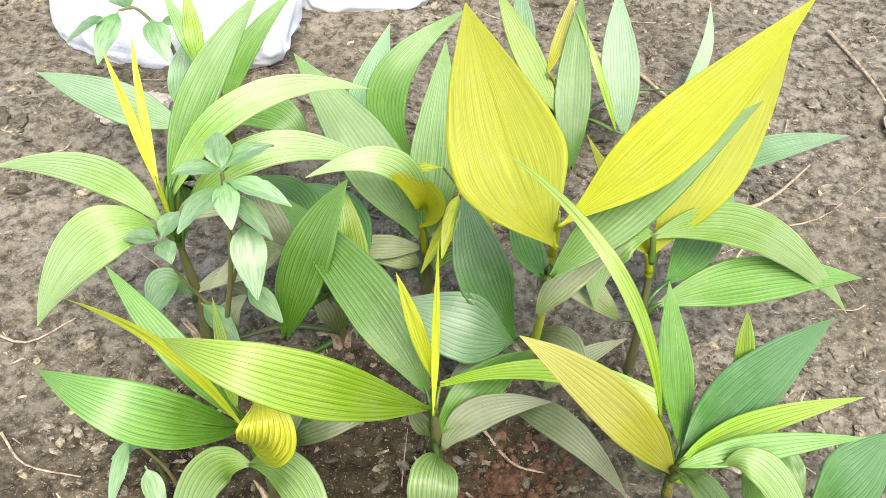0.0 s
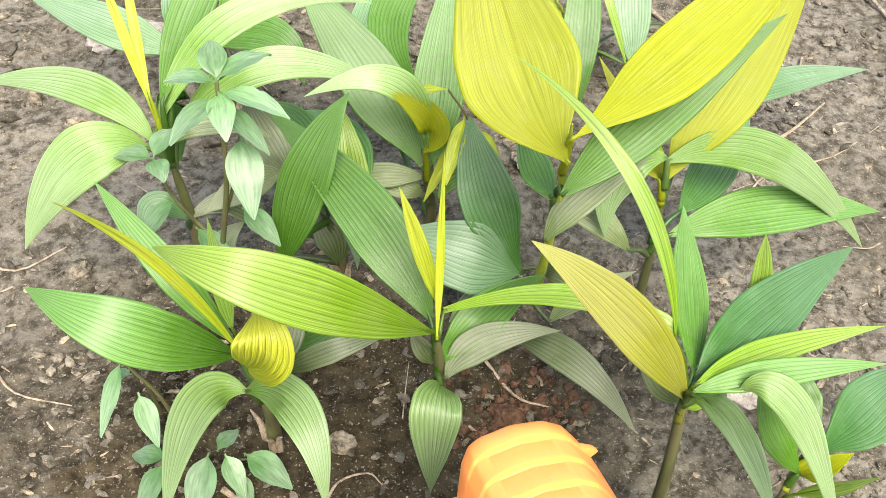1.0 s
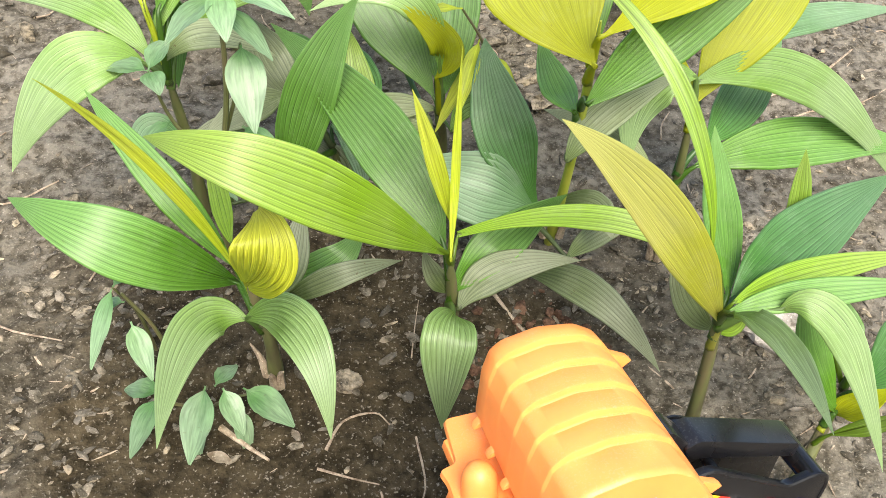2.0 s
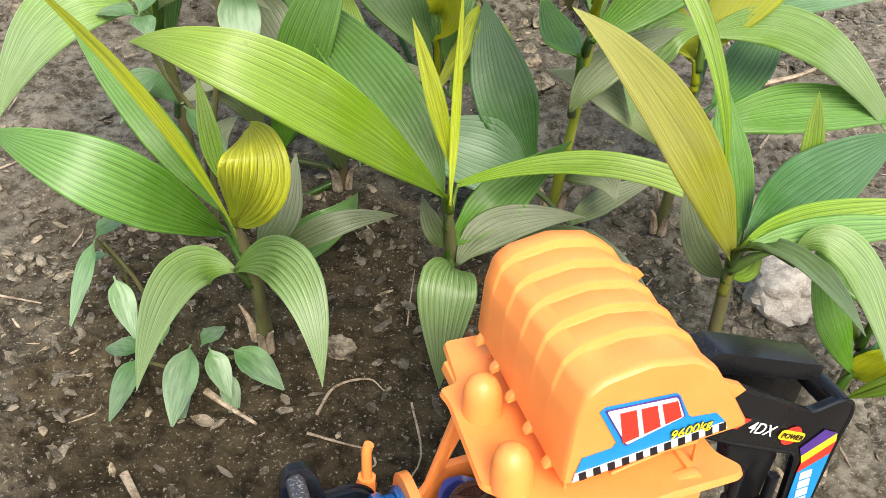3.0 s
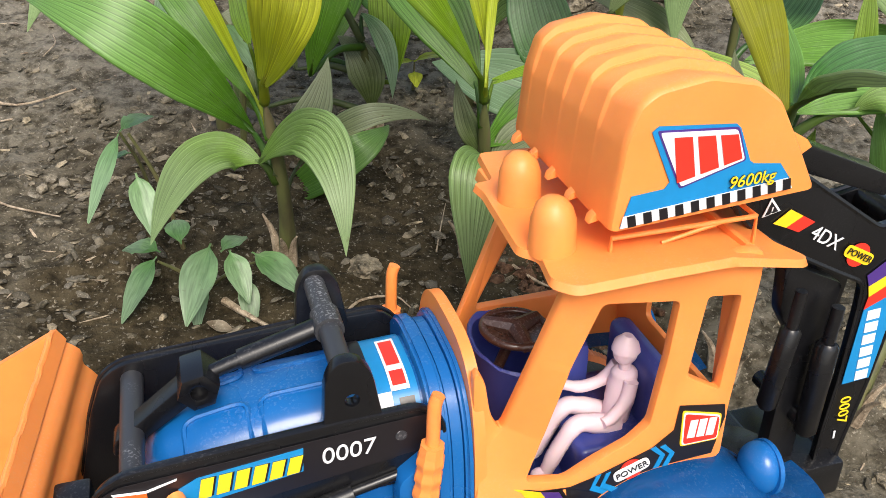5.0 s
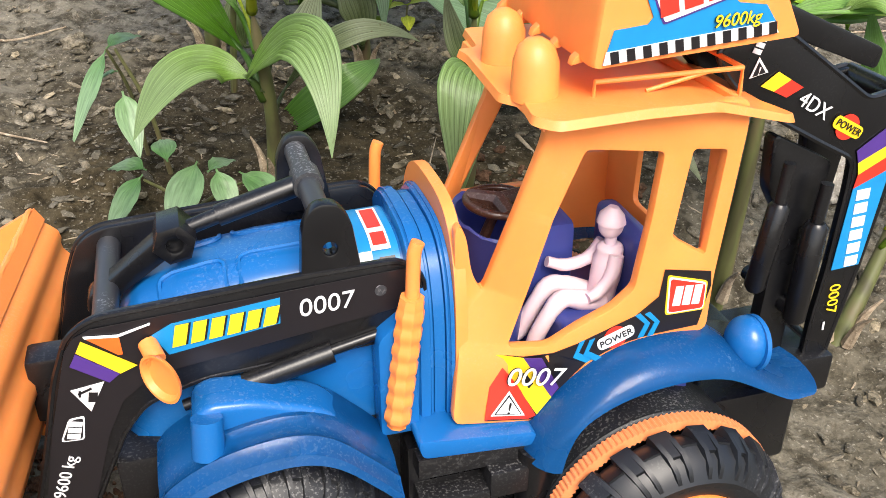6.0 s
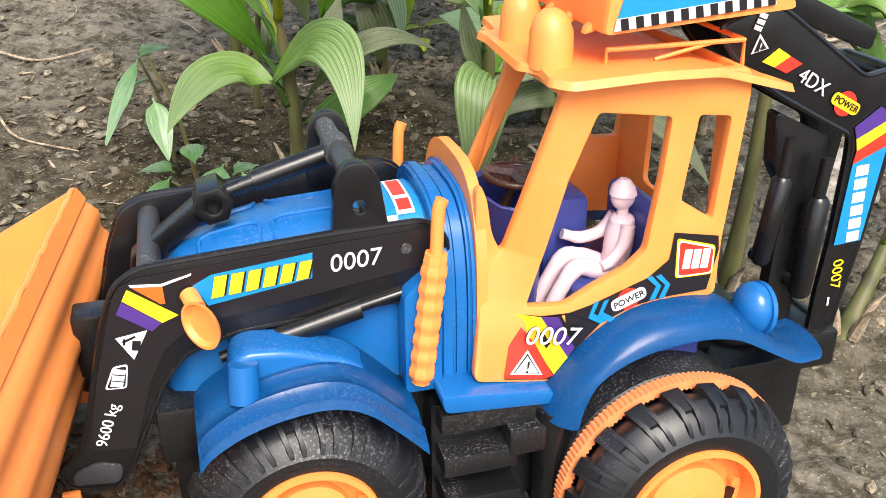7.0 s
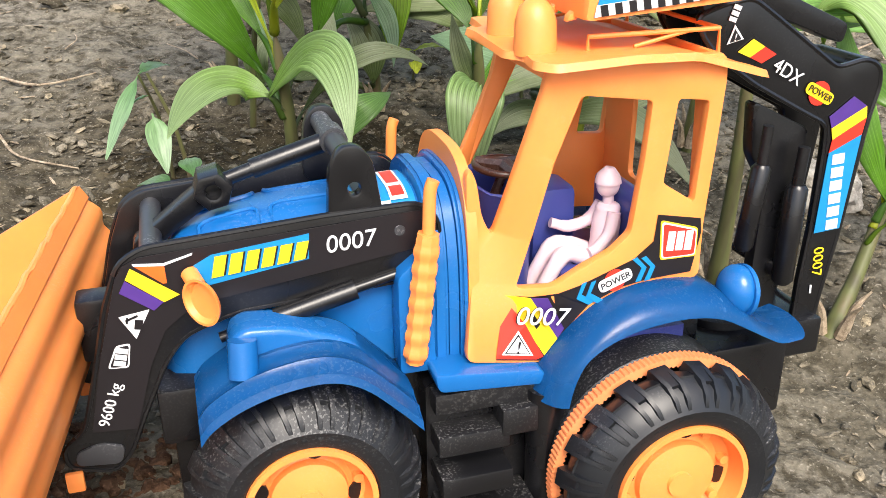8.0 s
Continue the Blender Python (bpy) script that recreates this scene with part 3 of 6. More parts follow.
# fenders
def fenders(f):
    crest = bend((0.0205, 0, 0.0815), (0.0255, 0, 0.0935), (0.0358, 0, 0.1062), (0.0485, 0, 0.1170), (0.0616, 0, 0.1231), (0.0743, 0, 0.1254), (0.0900, 0, 0.1252), (0.1040, 0, 0.1215), (0.1180, 0, 0.1115), (0.1290, 0, 0.1020), (0.1400, 0, 0.0970), (0.1500, 0, 0.0985), n=3)
    rim = bend((0.0325, 0, 0.0805), (0.0345, 0, 0.0900), (0.0390, 0, 0.1000), (0.0474, 0, 0.1068), (0.0600, 0, 0.1118), (0.0750, 0, 0.1142), (0.0900, 0, 0.1142), (0.1032, 0, 0.1112), (0.1150, 0, 0.1050), (0.1255, 0, 0.0990), (0.1348, 0, 0.0945), (0.1450, 0, 0.0950), n=3)
    bm = bmesh.new()
    grid = []
    for p, q in zip(crest, rim):
        row = [bm.verts.new((p.x, f(0.014), p.z - 0.002)), bm.verts.new((p.x, f(0.006), p.z - 0.0005))]
        for k in range(7):
            a = math.pi / 2 * k / 6
            c = p.lerp(q, 1 - math.cos(a))
            row.append(bm.verts.new((c.x, f(-0.0185 * math.sin(a)), c.z)))
        grid.append(row)
    for a, b in zip(grid, grid[1:]):
        for k in range(8):
            bm.faces.new((a[k], a[k + 1], b[k + 1], b[k]))
    bmesh.ops.solidify(bm, geom=list(bm.faces), thickness=0.0018)
    part("rear_fender", bm, BLUE, toy, "scuffed blue rear fender")
    bm = bmesh.new()
    ball(bm, (0.1175, f(-0.004), 0.1170), 0.0112, (0.75, 0.95, 1.05))
    tube(bm, [(0.1195, f(-0.004), 0.1165), (0.1215, f(-0.004), 0.1163)], 0.0118, 28)
    tube(bm, [(0.119, f(-0.004), 0.104), (0.119, f(-0.004), 0.120)], 0.006, 12)
    part("tail_lamp", bm, BLUE, toy)
    arc = bend((-0.1170, 0, 0.1040), (-0.1120, 0, 0.1100), (-0.1000, 0, 0.1170), (-0.0846, 0, 0.1215), (-0.0682, 0, 0.1225), (-0.0551, 0, 0.1175), (-0.0418, 0, 0.1050), (-0.0318, 0, 0.0940), n=5)
    bm = bmesh.new()
    y = [f(v) for v in (-0.0225, -0.021, -0.0165, -0.015, -0.0125, -0.008, -0.006, 0.004, 0.016)]
    drop = (0.0085, 0.005, 0.003, 0.0012, 0.0022, 0.0012, -0.0006, -0.0010, 0.0)
    grid = [[bm.verts.new((p.x, yy, p.z - d)) for yy, d in zip(y, drop)] for p in arc]
    for a, b in zip(grid, grid[1:]):
        for k in range(len(y) - 1):
            bm.faces.new((a[k], a[k + 1], b[k + 1], b[k]))
    bmesh.ops.solidify(bm, geom=list(bm.faces), thickness=0.0016)
    fe = part("front_fender", bm, BLUE, toy, "scuffed blue front fender with stepped edge")
    bm = bmesh.new()
    prism(bm, rounded([(-0.104, 0.112), (-0.102, 0.128), (-0.096, 0.1315), (-0.080, 0.130), (-0.056, 0.121), (-0.046, 0.108)], 0.006), *span(f, -0.004, 0.015), 0.003, seg=3)
    part("fender_hump", bm, BLUE, fe)
    bm = bmesh.new()
    tube(bm, [(-0.0985, f(-0.009), 0.115), (-0.0975, f(-0.006), 0.129)], [0.006, 0.0055], 14)
    part("lamp_boss", bm, BLUE, fe)


pair(fenders)

# hood with raised panels, collar behind it
SECS = [(-0.128, 0.100, 0.130, 0.018), (-0.124, 0.098, 0.146, 0.024), (-0.115, 0.096, 0.155, 0.027), (-0.100, 0.095, 0.161, 0.029), (-0.070, 0.094, 0.165, 0.030), (-0.016, 0.092, 0.167, 0.031)]


def hood_point(x, a, lift=0.0):
    """A place on the hood: x along it, a degrees round it from the near sill over the top."""
    for p, q in zip(SECS, SECS[1:]):
        if x <= q[0]:
            break
    k = (x - p[0]) / (q[0] - p[0])
    z0, z1, hw = [p[i] + (q[i] - p[i]) * k for i in (1, 2, 3)]
    c, s = math.cos(radians(a)), math.sin(radians(a))
    return (x, MID - (hw + lift) * math.copysign(abs(c) ** 0.58, c), z0 + (z1 - z0 + lift) * max(0.0, s) ** 0.5)


def hood_patch(bm, x0, x1, a0, a1, lift, nx=4, na=14):
    g = [[bm.verts.new(hood_point(x0 + (x1 - x0) * i / nx, a0 + (a1 - a0) * j / na, lift)) for j in range(na + 1)] for i in range(nx + 1)]
    for p, q in zip(g, g[1:]):
        for j in range(na):
            bm.faces.new((p[j], p[j + 1], q[j + 1], q[j]))
    return g


bm = bmesh.new()
rings = []
for x, *_ in SECS:
    rings.append([bm.verts.new(hood_point(x, 180 * k / 24)) for k in range(25)])
for a, b in zip(rings, rings[1:]):
    for k in range(24):
        bm.faces.new((a[k], a[k + 1], b[k + 1], b[k]))
bm.faces.new(rings[0])
hood = part("hood", bm, BLUE, toy, "glossy blue plastic hood")
for a0, a1 in ((48, 84), (96, 132)):
    for x0, x1 in ((-0.108, -0.084), (-0.079, -0.048)):
        bm = bmesh.new()
        line = [hood_point(x, a, 0.0004) for x, a in rounded([(x0, a0 / 1000), (x1, a0 / 1000), (x1, a1 / 1000), (x0, a1 / 1000)], 0.005, 3) for a in (a * 1000,)]
        tube(bm, line + line[:1], 0.0011, 6, caps=False)
        part("raised_panel", bm, BLUE, hood)


def side_panel(f):
    bm = bmesh.new()
    prism(bm, rounded([(-0.034, 0.095), (-0.034, 0.140), (-0.021, 0.150), (-0.018, 0.095)], 0.003), *span(f, 0.006, 0.019), 0.0012)
    part("side_panel", bm, BLUE, toy)


pair(side_panel)


def arch(bm, x0, x1, grow, top, n=26):
    """A rounded bulkhead across the toy, from sill to sill."""
    yc, hw = MID, 0.0415 + grow
    line = []
    for k in range(n + 1):
        c = math.cos(math.pi * k / n)
        line.append((yc - hw * math.copysign(abs(c) ** 0.62, c), 0.092 + (top - 0.092) * max(0.0, math.sin(math.pi * k / n)) ** 0.5))
    va = [bm.verts.new((x0, y, z)) for y, z in line]
    vb = [bm.verts.new((x1, y, z)) for y, z in line]
    for i in range(n):
        bm.faces.new((va[i], va[i + 1], vb[i + 1], vb[i]))
    bm.faces.new(va)
    bm.faces.new(vb[::-1])
    bm.faces.new((va[0], vb[0], vb[-1], va[-1]))
    bmesh.ops.recalc_face_normals(bm, faces=bm.faces)


collar = None
for x0, x1, grow, top in ((-0.0185, -0.0118, 0.0, 0.1735), (-0.0125, -0.0055, -0.0018, 0.1715), (-0.0065, -0.0022, 0.0006, 0.1745)):
    bm = bmesh.new()
    arch(bm, x0, x1, grow, top)
    bmesh.ops.bevel(bm, geom=[e for e in bm.edges if len(e.link_faces) == 2 and e.calc_face_angle(0) > 1.2], offset=0.0014, segments=3, affect='EDGES')
    if collar is None:
        collar = part("collar", bm, BLUE, toy, "blue plastic bulkhead between hood and cab")
    else:
        part("collar_rib", bm, BLUE, collar)

# hood stickers
for x0, x1, a0, a1, lift, m, nm, lb in ((-0.046, -0.0195, 32, 140, 0.0004, V_BLUE, "hood_sticker", "blue, white and black sticker"), (-0.0445, -0.0385, 40, 62, 0.0008, V_WHITE, "sticker_mark", ""), (-0.036, -0.030, 40, 66, 0.0008, V_WHITE, "sticker_mark", ""), (-0.0275, -0.0215, 34, 60, 0.0008, V_BLACK, "sticker_mark", ""), (-0.030, -0.0225, 66, 100, 0.0008, V_WHITE, "sticker_mark", ""), (-0.029, -0.0235, 70, 82, 0.0011, V_RED, "sticker_mark", ""), (-0.029, -0.0235, 86, 97, 0.0011, V_RED, "sticker_mark", ""), (-0.044, -0.036, 72, 120, 0.0008, V_BLACK, "sticker_mark", "")):
    bm = bmesh.new()
    hood_patch(bm, x0, x1, a0, a1, lift)
    part(nm, bm, m, hood, lb)

# cab: its sides are flat, and draw in towards the cowl at the front
SIDE = 0.0003


def drawn_in(x, z):
    return 0.0122 * min(1, max(0, (0.028 - x) / 0.019)) * min(1, max(0, (z - 0.100) / 0.05))


def cab_side(f):
    near = f(0) == 0
    out = [(-0.0070, 0.0990), (0.0275, 0.0930), (0.0358, 0.1050), (0.0485, 0.1160), (0.0616, 0.1220), (0.0743, 0.1242), (0.1006, 0.1235), (0.1003, 0.1497), (0.1024, 0.1813), (0.1042, 0.2120), (0.1030, 0.2220), (0.0262, 0.2220), (0.0252, 0.2132), (0.0174, 0.1834), (0.0084, 0.1499), (0.0040, 0.1587), (0.0018, 0.1740), (-0.0008, 0.1800), (-0.0030, 0.1780), (-0.0030, 0.1600), (-0.0018, 0.1400), (-0.0026, 0.1283)]
    if near:
        holes = [rounded([(0.0405, 0.2092), (0.0711, 0.2049), (0.0694, 0.1802), (0.0656, 0.1490), (0.0577, 0.1417), (0.0434, 0.1355), (0.0324, 0.1293), (0.0164, 0.1285), (0.0226, 0.1504), (0.0298, 0.1830)], 0.0022, 3), rounded([(0.0830, 0.2046), (0.0968, 0.2029), (0.0943, 0.1596), (0.0792, 0.1694)], 0.0018, 3)]
    else:
        out = [(-0.008, 0.098), *out[1:10], (0.103, 0.222), (0.042, 0.222), (0.036, 0.196), (0.012, 0.150), (-0.006, 0.146)]
        holes = [rounded([(0.053, 0.210), (0.074, 0.210), (0.074, 0.164), (0.068, 0.152), (0.024, 0.152)], 0.003, 3), rounded([(0.086, 0.184), (0.099, 0.182), (0.097, 0.164), (0.083, 0.165)], 0.002, 3)]
    bm = bmesh.new()
    prism(bm, rounded(out, 0.004, 3), f(SIDE), f(SIDE + 0.005), 0.0012, holes)
    sgn = 1 if near else -1
    for v in bm.verts:
        v.co.y += sgn * drawn_in(v.co.x, v.co.z)
    return part("cab_side", bm, ORANGE, toy, "orange cab side with door and rear window openings")


cab_near = None
for s in (1, -1):
    c = cab_side(lambda y, s=s: y if s == 1 else other(y))
    cab_near = cab_near or c


def cross_wall(prof_yz, holes, x0, x1, slope, zref):
    """A wall across the cab, outline in y-z, leaning along x with height."""
    bm = bmesh.new()
    prism(bm, prof_yz, x0, x1, 0.001, holes)
    for v in bm.verts:
        y, x, z = v.co.x, v.co.y, v.co.z
        v.co = Vector((x + slope * (z - zref), y, z))
    return bm


front = cross_wall([(0.003, 0.2165), (0.097, 0.2165), (0.096, 0.222), (0.004, 0.222)], [], 0.0245, 0.0285, 0.2, 0.2165)
part("cab_header", front, ORANGE, toy)
front = bmesh.new()
arch(front, -0.0034, 0.0012, 0.0012, 0.1835)
part("cab_front", front, ORANGE, toy, "orange cowl under the windscreen")
rear = cross_wall([(0.003, 0.124), (0.097, 0.124), (0.095, 0.222), (0.005, 0.222)], [rounded([(0.012, 0.150), (0.068, 0.150), (0.066, 0.205), (0.014, 0.205)], 0.004, 4)], 0.0985, 0.1015, -0.01, 0.16)
part("cab_rear", rear, ORANGE, toy, "orange rear window frame")
bm = bmesh.new()
box(bm, -0.004, 0.098, 0.004, 0.096, 0.093, 0.099)
part("cab_floor", bm, PURPLE, toy)


def roof():
    bm = bmesh.new()
    edge = [(0.029, 0.108), (0.027, 0.092), (0.026, 0.080), (0.0165, 0.078), (0.0185, 0.070), (0.0155, 0.022), (0.0215, 0.016), (0.0185, -0.002), (0.026, -0.0085), (0.060, -0.009), (0.086, -0.007), (0.122, 0.000), (0.127, 0.004), (0.119, 0.012), (0.116, 0.094), (0.120, 0.101), (0.070, 0.106)]
    out = rounded(edge, 0.003, 3)
    lo = [bm.verts.new((x, y, 0.2215 + 0.0012 * noise.noise(Vector((x * 60, y * 60, 0))) - 0.30 * max(0, x - 0.085))) for x, y in out]
    hi = [bm.verts.new((0.07 + (x - 0.07) * 0.985, MID + (y - MID) * 0.975, v.co.z + 0.0030)) for (x, y), v in zip(out, lo)]
    n = len(out)
    for i in range(n):
        bm.faces.new((lo[i], lo[(i + 1) % n], hi[(i + 1) % n], hi[i]))
    bmesh.ops.triangle_fill(bm, edges=[bm.edges.get((lo[i], lo[(i + 1) % n])) for i in range(n)], use_beauty=True)
    bmesh.ops.triangle_fill(bm, edges=[bm.edges.get((hi[i], hi[(i + 1) % n])) for i in range(n)], use_beauty=True)
    r = part("roof", bm, ORANGE, toy, "orange cab roof with an uneven flashed edge")
    for x, y in ((0.0278, 0.0196), (0.0305, 0.0592)):
        bm = bmesh.new()
        tube(bm, [(x, y, 0.223), (x, y, 0.236), (x, y, 0.2410), (x + 0.0005, y, 0.2436), (x + 0.0005, y, 0.2446)], [0.0088, 0.0082, 0.0066, 0.004, 0.0012], 24)
        part("roof_lamp", bm, ORANGE, r)
    bm = bmesh.new()
    for y in (0.010, 0.090):
        tube(bm, [(0.046, y, 0.224), (0.046, y, 0.2300), (0.104, y, 0.2300), (0.1045, y, 0.218)], 0.0010, 8)
        tube(bm, [(0.066, y, 0.225), (0.090, y, 0.2298)], 0.0008, 8)
    tube(bm, [(0.104, 0.010, 0.2300), (0.104, 0.090, 0.2300)], 0.0010, 8)
    part("roof_rack", bm, ORANGE, r, "thin orange roof rails")


roof()

# cab interior
bm = bmesh.new()
tub = []
for r, z in ((0.92, 0.099), (0.97, 0.130), (1.0, 0.156), (1.03, 0.1575), (0.99, 0.1585), (0.90, 0.157), (0.86, 0.140), (0.80, 0.128)):
    tub.append([bm.verts.new((0.0265 + 0.0150 * r * math.cos(2 * math.pi * k / 36), 0.058 + 0.0245 * r * math.sin(2 * math.pi * k / 36), z + 0.0012 * noise.noise(Vector((k * 0.5, r * 9, 0))) * (z > 0.12) - 0.10 * (z > 0.15) * 0.0150 * math.cos(2 * math.pi * k / 36))) for k in range(36)])
for p, q in zip(tub, tub[1:]):
    for k in range(36):
        bm.faces.new((p[k], p[(k + 1) % 36], q[(k + 1) % 36], q[k]))
bm.faces.new(tub[-1])
box(bm, 0.042, 0.064, 0.051, 0.076, 0.098, 0.153, 0.004)
part("dashboard", bm, PURPLE, toy, "purple-blue dashboard and side console")
bm = bmesh.new()
ctr, tilt = Vector((0.0300, 0.0560, 0.1650)), Euler((0, radians(4), 0)).to_matrix()
ring = [ctr + tilt @ Vector((0.0140 * math.cos(a), 0.0140 * math.sin(a), 0)) for a in [2 * math.pi * k / 32 for k in range(33)]]
tube(bm, ring, 0.0017, 10, caps=False)
for a in (0.5, 2.6, 4.7):
    tube(bm, [ctr, ctr + tilt @ Vector((0.0140 * math.cos(a), 0.0140 * math.sin(a), 0))], [0.0042, 0.0030], 8)
lathe(bm, [(0.0045, 0), (0.0128, 0.0006), (0.0128, -0.0006), (0.0045, -0.001)], (0, 0), 32)
for v in bm.verts:
    if v.co.length < 0.02:
        v.co = ctr + tilt @ Vector((v.co.x, v.co.z, v.co.y - 0.001))
ball(bm, ctr, 0.0042, (1, 1, 0.5), 2)
tube(bm, [ctr, ctr + Vector((-0.008, 0, -0.02))], 0.0024, 8)
part("steering_wheel", bm, BROWN, toy, "dark brown steering wheel")
bm = bmesh.new()
box(bm, 0.046, 0.090, 0.018, 0.070, 0.098, 0.124, 0.004, 3)
part("seat_cushion", bm, PURPLE, toy)
bm = bmesh.new()
box(bm, 0.078, 0.089, 0.022, 0.066, 0.116, 0.156, 0.006, 4)
part("seat_back", bm, PURPLE, toy)

# the plain seated doll
bm = bmesh.new()
DY = 0.036
tube(bm, bend((0.067, DY, 0.119), (0.069, DY, 0.131), (0.070, DY, 0.142), (0.070, DY, 0.147), n=4), [0.0062] * 4 + [0.0066] * 4 + [0.0058] * 3 + [0.0052, 0.0034], 14)
tube(bm, [(0.070, DY, 0.146), (0.070, DY, 0.151)], 0.0026, 10)
ball(bm, (0.0695, DY, 0.1555), 0.0054, (1, 0.92, 1.12), 3)
tube(bm, [(0.0695, DY, 0.1568), (0.0695, DY, 0.1605), (0.0700, DY, 0.1638)], [0.0062, 0.0052, 0.0022], 14)
for sgn in (-1, 1):
    y = DY + sgn * 0.0048
    tube(bm, bend((0.066, y, 0.1205), (0.054, y + sgn * 0.001, 0.1255), (0.046, y + sgn * 0.0015, 0.1265), (0.039, y + sgn * 0.0015, 0.116), (0.034, y + sgn * 0.0015, 0.1045), n=4), [0.0045] * 5 + [0.004] * 5 + [0.0036] * 5 + [0.0032, 0.003], 12)
    ball(bm, (0.0315, y + sgn * 0.0015, 0.1035), 0.0038, (1.3, 0.8, 0.7), 2)
for sgn, pts in ((-1, ((0.070, 0.1445), (0.068, 0.136), (0.062, 0.129), (0.057, 0.1275))), (1, ((0.070, 0.1445), (0.065, 0.137), (0.055, 0.134), (0.046, 0.1365)))):
    tube(bm, bend(*[(x, DY + sgn * (0.0066 + 0.001 * i), z) for i, (x, z) in enumerate(pts)], n=4), [0.0032] * 5 + [0.0028] * 5 + [0.0024] * 3, 10)
doll = part("toy_driver_figure", bm, PINK, None, "plain pale pink plastic driver doll seated in the cab")
doll.matrix_world = TOY @ pose(0.0025, 0, 0.0025)
tagged(doll, category="doll")


# loader arms
def arm(f):
    near = f(0) == 0
    out = [(-0.139, 0.157), (-0.130, 0.1625), (-0.060, 0.167), (-0.022, 0.168), (-0.014, 0.160), (-0.014, 0.146), (-0.024, 0.135), (-0.097, 0.131), (-0.118, 0.124), (-0.127, 0.113), (-0.138, 0.090), (-0.145, 0.074), (-0.152, 0.067), (-0.169, 0.072), (-0.1700, 0.081), (-0.161, 0.087), (-0.154, 0.110), (-0.146, 0.140)]
    y0, y1 = span(f, 0.014, 0.0185)
    bm = bmesh.new()
    prism(bm, rounded(out, 0.005, 3), y0, y1, 0.0009)
    a = part("loader_arm", bm, BLACK, toy, "black plastic loader arm")
    bm = bmesh.new()
    rim_pts = [(p[0], f(0.0145), p[1]) for p in rounded(out, 0.005, 3)]
    tube(bm, rim_pts + rim_pts[:1], 0.0011, 6, caps=False)
    part("raised_rim", bm, BLACK, a)
    bm = bmesh.new()
    br = rounded([(-0.0595, 0.160), (-0.0575, 0.186), (-0.0530, 0.194), (-0.0450, 0.194), (-0.0400, 0.187), (-0.0360, 0.160)], 0.006, 4)
    prism(bm, br, *span(f, 0.0145, 0.0205), 0.001, [circle(-0.048, 0.1765, 0.0026)])
    part("bracket", bm, BLACK, a)
    bm = bmesh.new()
    tube(bm, [(-0.105, f(0.0135), 0.121), (-0.075, f(0.0135), 0.129)], 0.0022, 10)
    tube(bm, [(-0.083, f(0.0125), 0.1265), (-0.050, f(0.0125), 0.1345)], 0.0042, 12)
    tube(bm, [(-0.050, f(0.0135), 0.1345), (-0.030, f(0.0135), 0.139)], 0.0022, 10)
    part("lift_ram", bm, BLACK, a)
    bm = bmesh.new()
    prism(bm, rounded([(-0.166, 0.073), (-0.1655, 0.079), (-0.156, 0.082), (-0.1465, 0.079), (-0.149, 0.071)], 0.003), *span(f, 0.0125, 0.0145), 0.0008)
    part("wear_plate", bm, GREY, a, "scuffed grey end of the arm")
    # head lamp on a short stalk
    bm = bmesh.new()
    tube(bm, [(-0.1135, f(0.013), 0.1505), (-0.111, f(0.006), 0.1475)], 0.0034, 12)
    part("lamp_stalk", bm, ORANGE, a)
    bm = bmesh.new()
    c = Vector((-0.1085, f(0.002), 0.1435))
    lathe(bm, [(0.0, c.y), (0.006, c.y), (0.0088, f(0.0005)), (0.0095, f(-0.001)), (0.0085, f(-0.001)), (0.0072, f(0.001)), (0.0, f(0.0015))], (c.x, c.z), 28)
    bmesh.ops.rotate(bm, cent=c, matrix=Euler((0, 0, radians(-48 if near else 48))).to_matrix(), verts=bm.verts)
    part("head_lamp", bm, ORANGE, a, "orange cup-shaped head lamp")
    return a


arms = []
pair(lambda f: arms.append(arm(f)))
A = arms[0]
YA = 0.0133
decal("arm_sticker", [(-0.1405, 0.1515), (-0.137, 0.1565), (-0.131, 0.1592), (-0.018, 0.1655), (-0.0175, 0.150), (-0.105, 0.138), (-0.117, 0.134), (-0.125, 0.128), (-0.132, 0.114), (-0.1410, 0.086), (-0.1580, 0.0875), (-0.150, 0.120)], YA, V_BLACK, A)
decal("sticker_band", [(-0.1117, 0.1535), (-0.1049, 0.1570), (-0.0672, 0.1610), (-0.0679, 0.1504), (-0.1070, 0.1446)], YA, V_BLUE, A, 0.0008)
decal("sticker_edge", [(-0.1335, 0.1572), (-0.1225, 0.1560), (-0.1115, 0.1588), (-0.1117, 0.1580), (-0.1225, 0.1550), (-0.1331, 0.1562)], YA, V_WHITE, A, 0.0010)
decal("sticker_band", [(-0.1331, 0.1562), (-0.1222, 0.1548), (-0.1220, 0.1478), (-0.1235, 0.1478)], YA, V_ORANGE, A, 0.0008)
decal("sticker_band", [(-0.1368, 0.1512), (-0.1345, 0.1555), (-0.1180, 0.1425), (-0.1240, 0.1402)], YA, V_YELLOW, A, 0.0011)
decal("sticker_band", [(-0.1396, 0.1461), (-0.1370, 0.1508), (-0.1242, 0.1402), (-0.1281, 0.1372)], YA, V_PURPLE, A, 0.0011)
decal("sticker_triangle", [(-0.1412, 0.1361), (-0.1298, 0.1377), (-0.1360, 0.1261)], YA, V_WHITE, A, 0.0008)
decal("sticker_mark", quad(-0.1344, 0.1322, 0.0030, 0.0040, 12), YA, V_BLACK, A, 0.0013)
decal("sticker_mark", quad(-0.1366, 0.1352, 0.0050, 0.0008, -20), YA, V_BLACK, A, 0.0013)
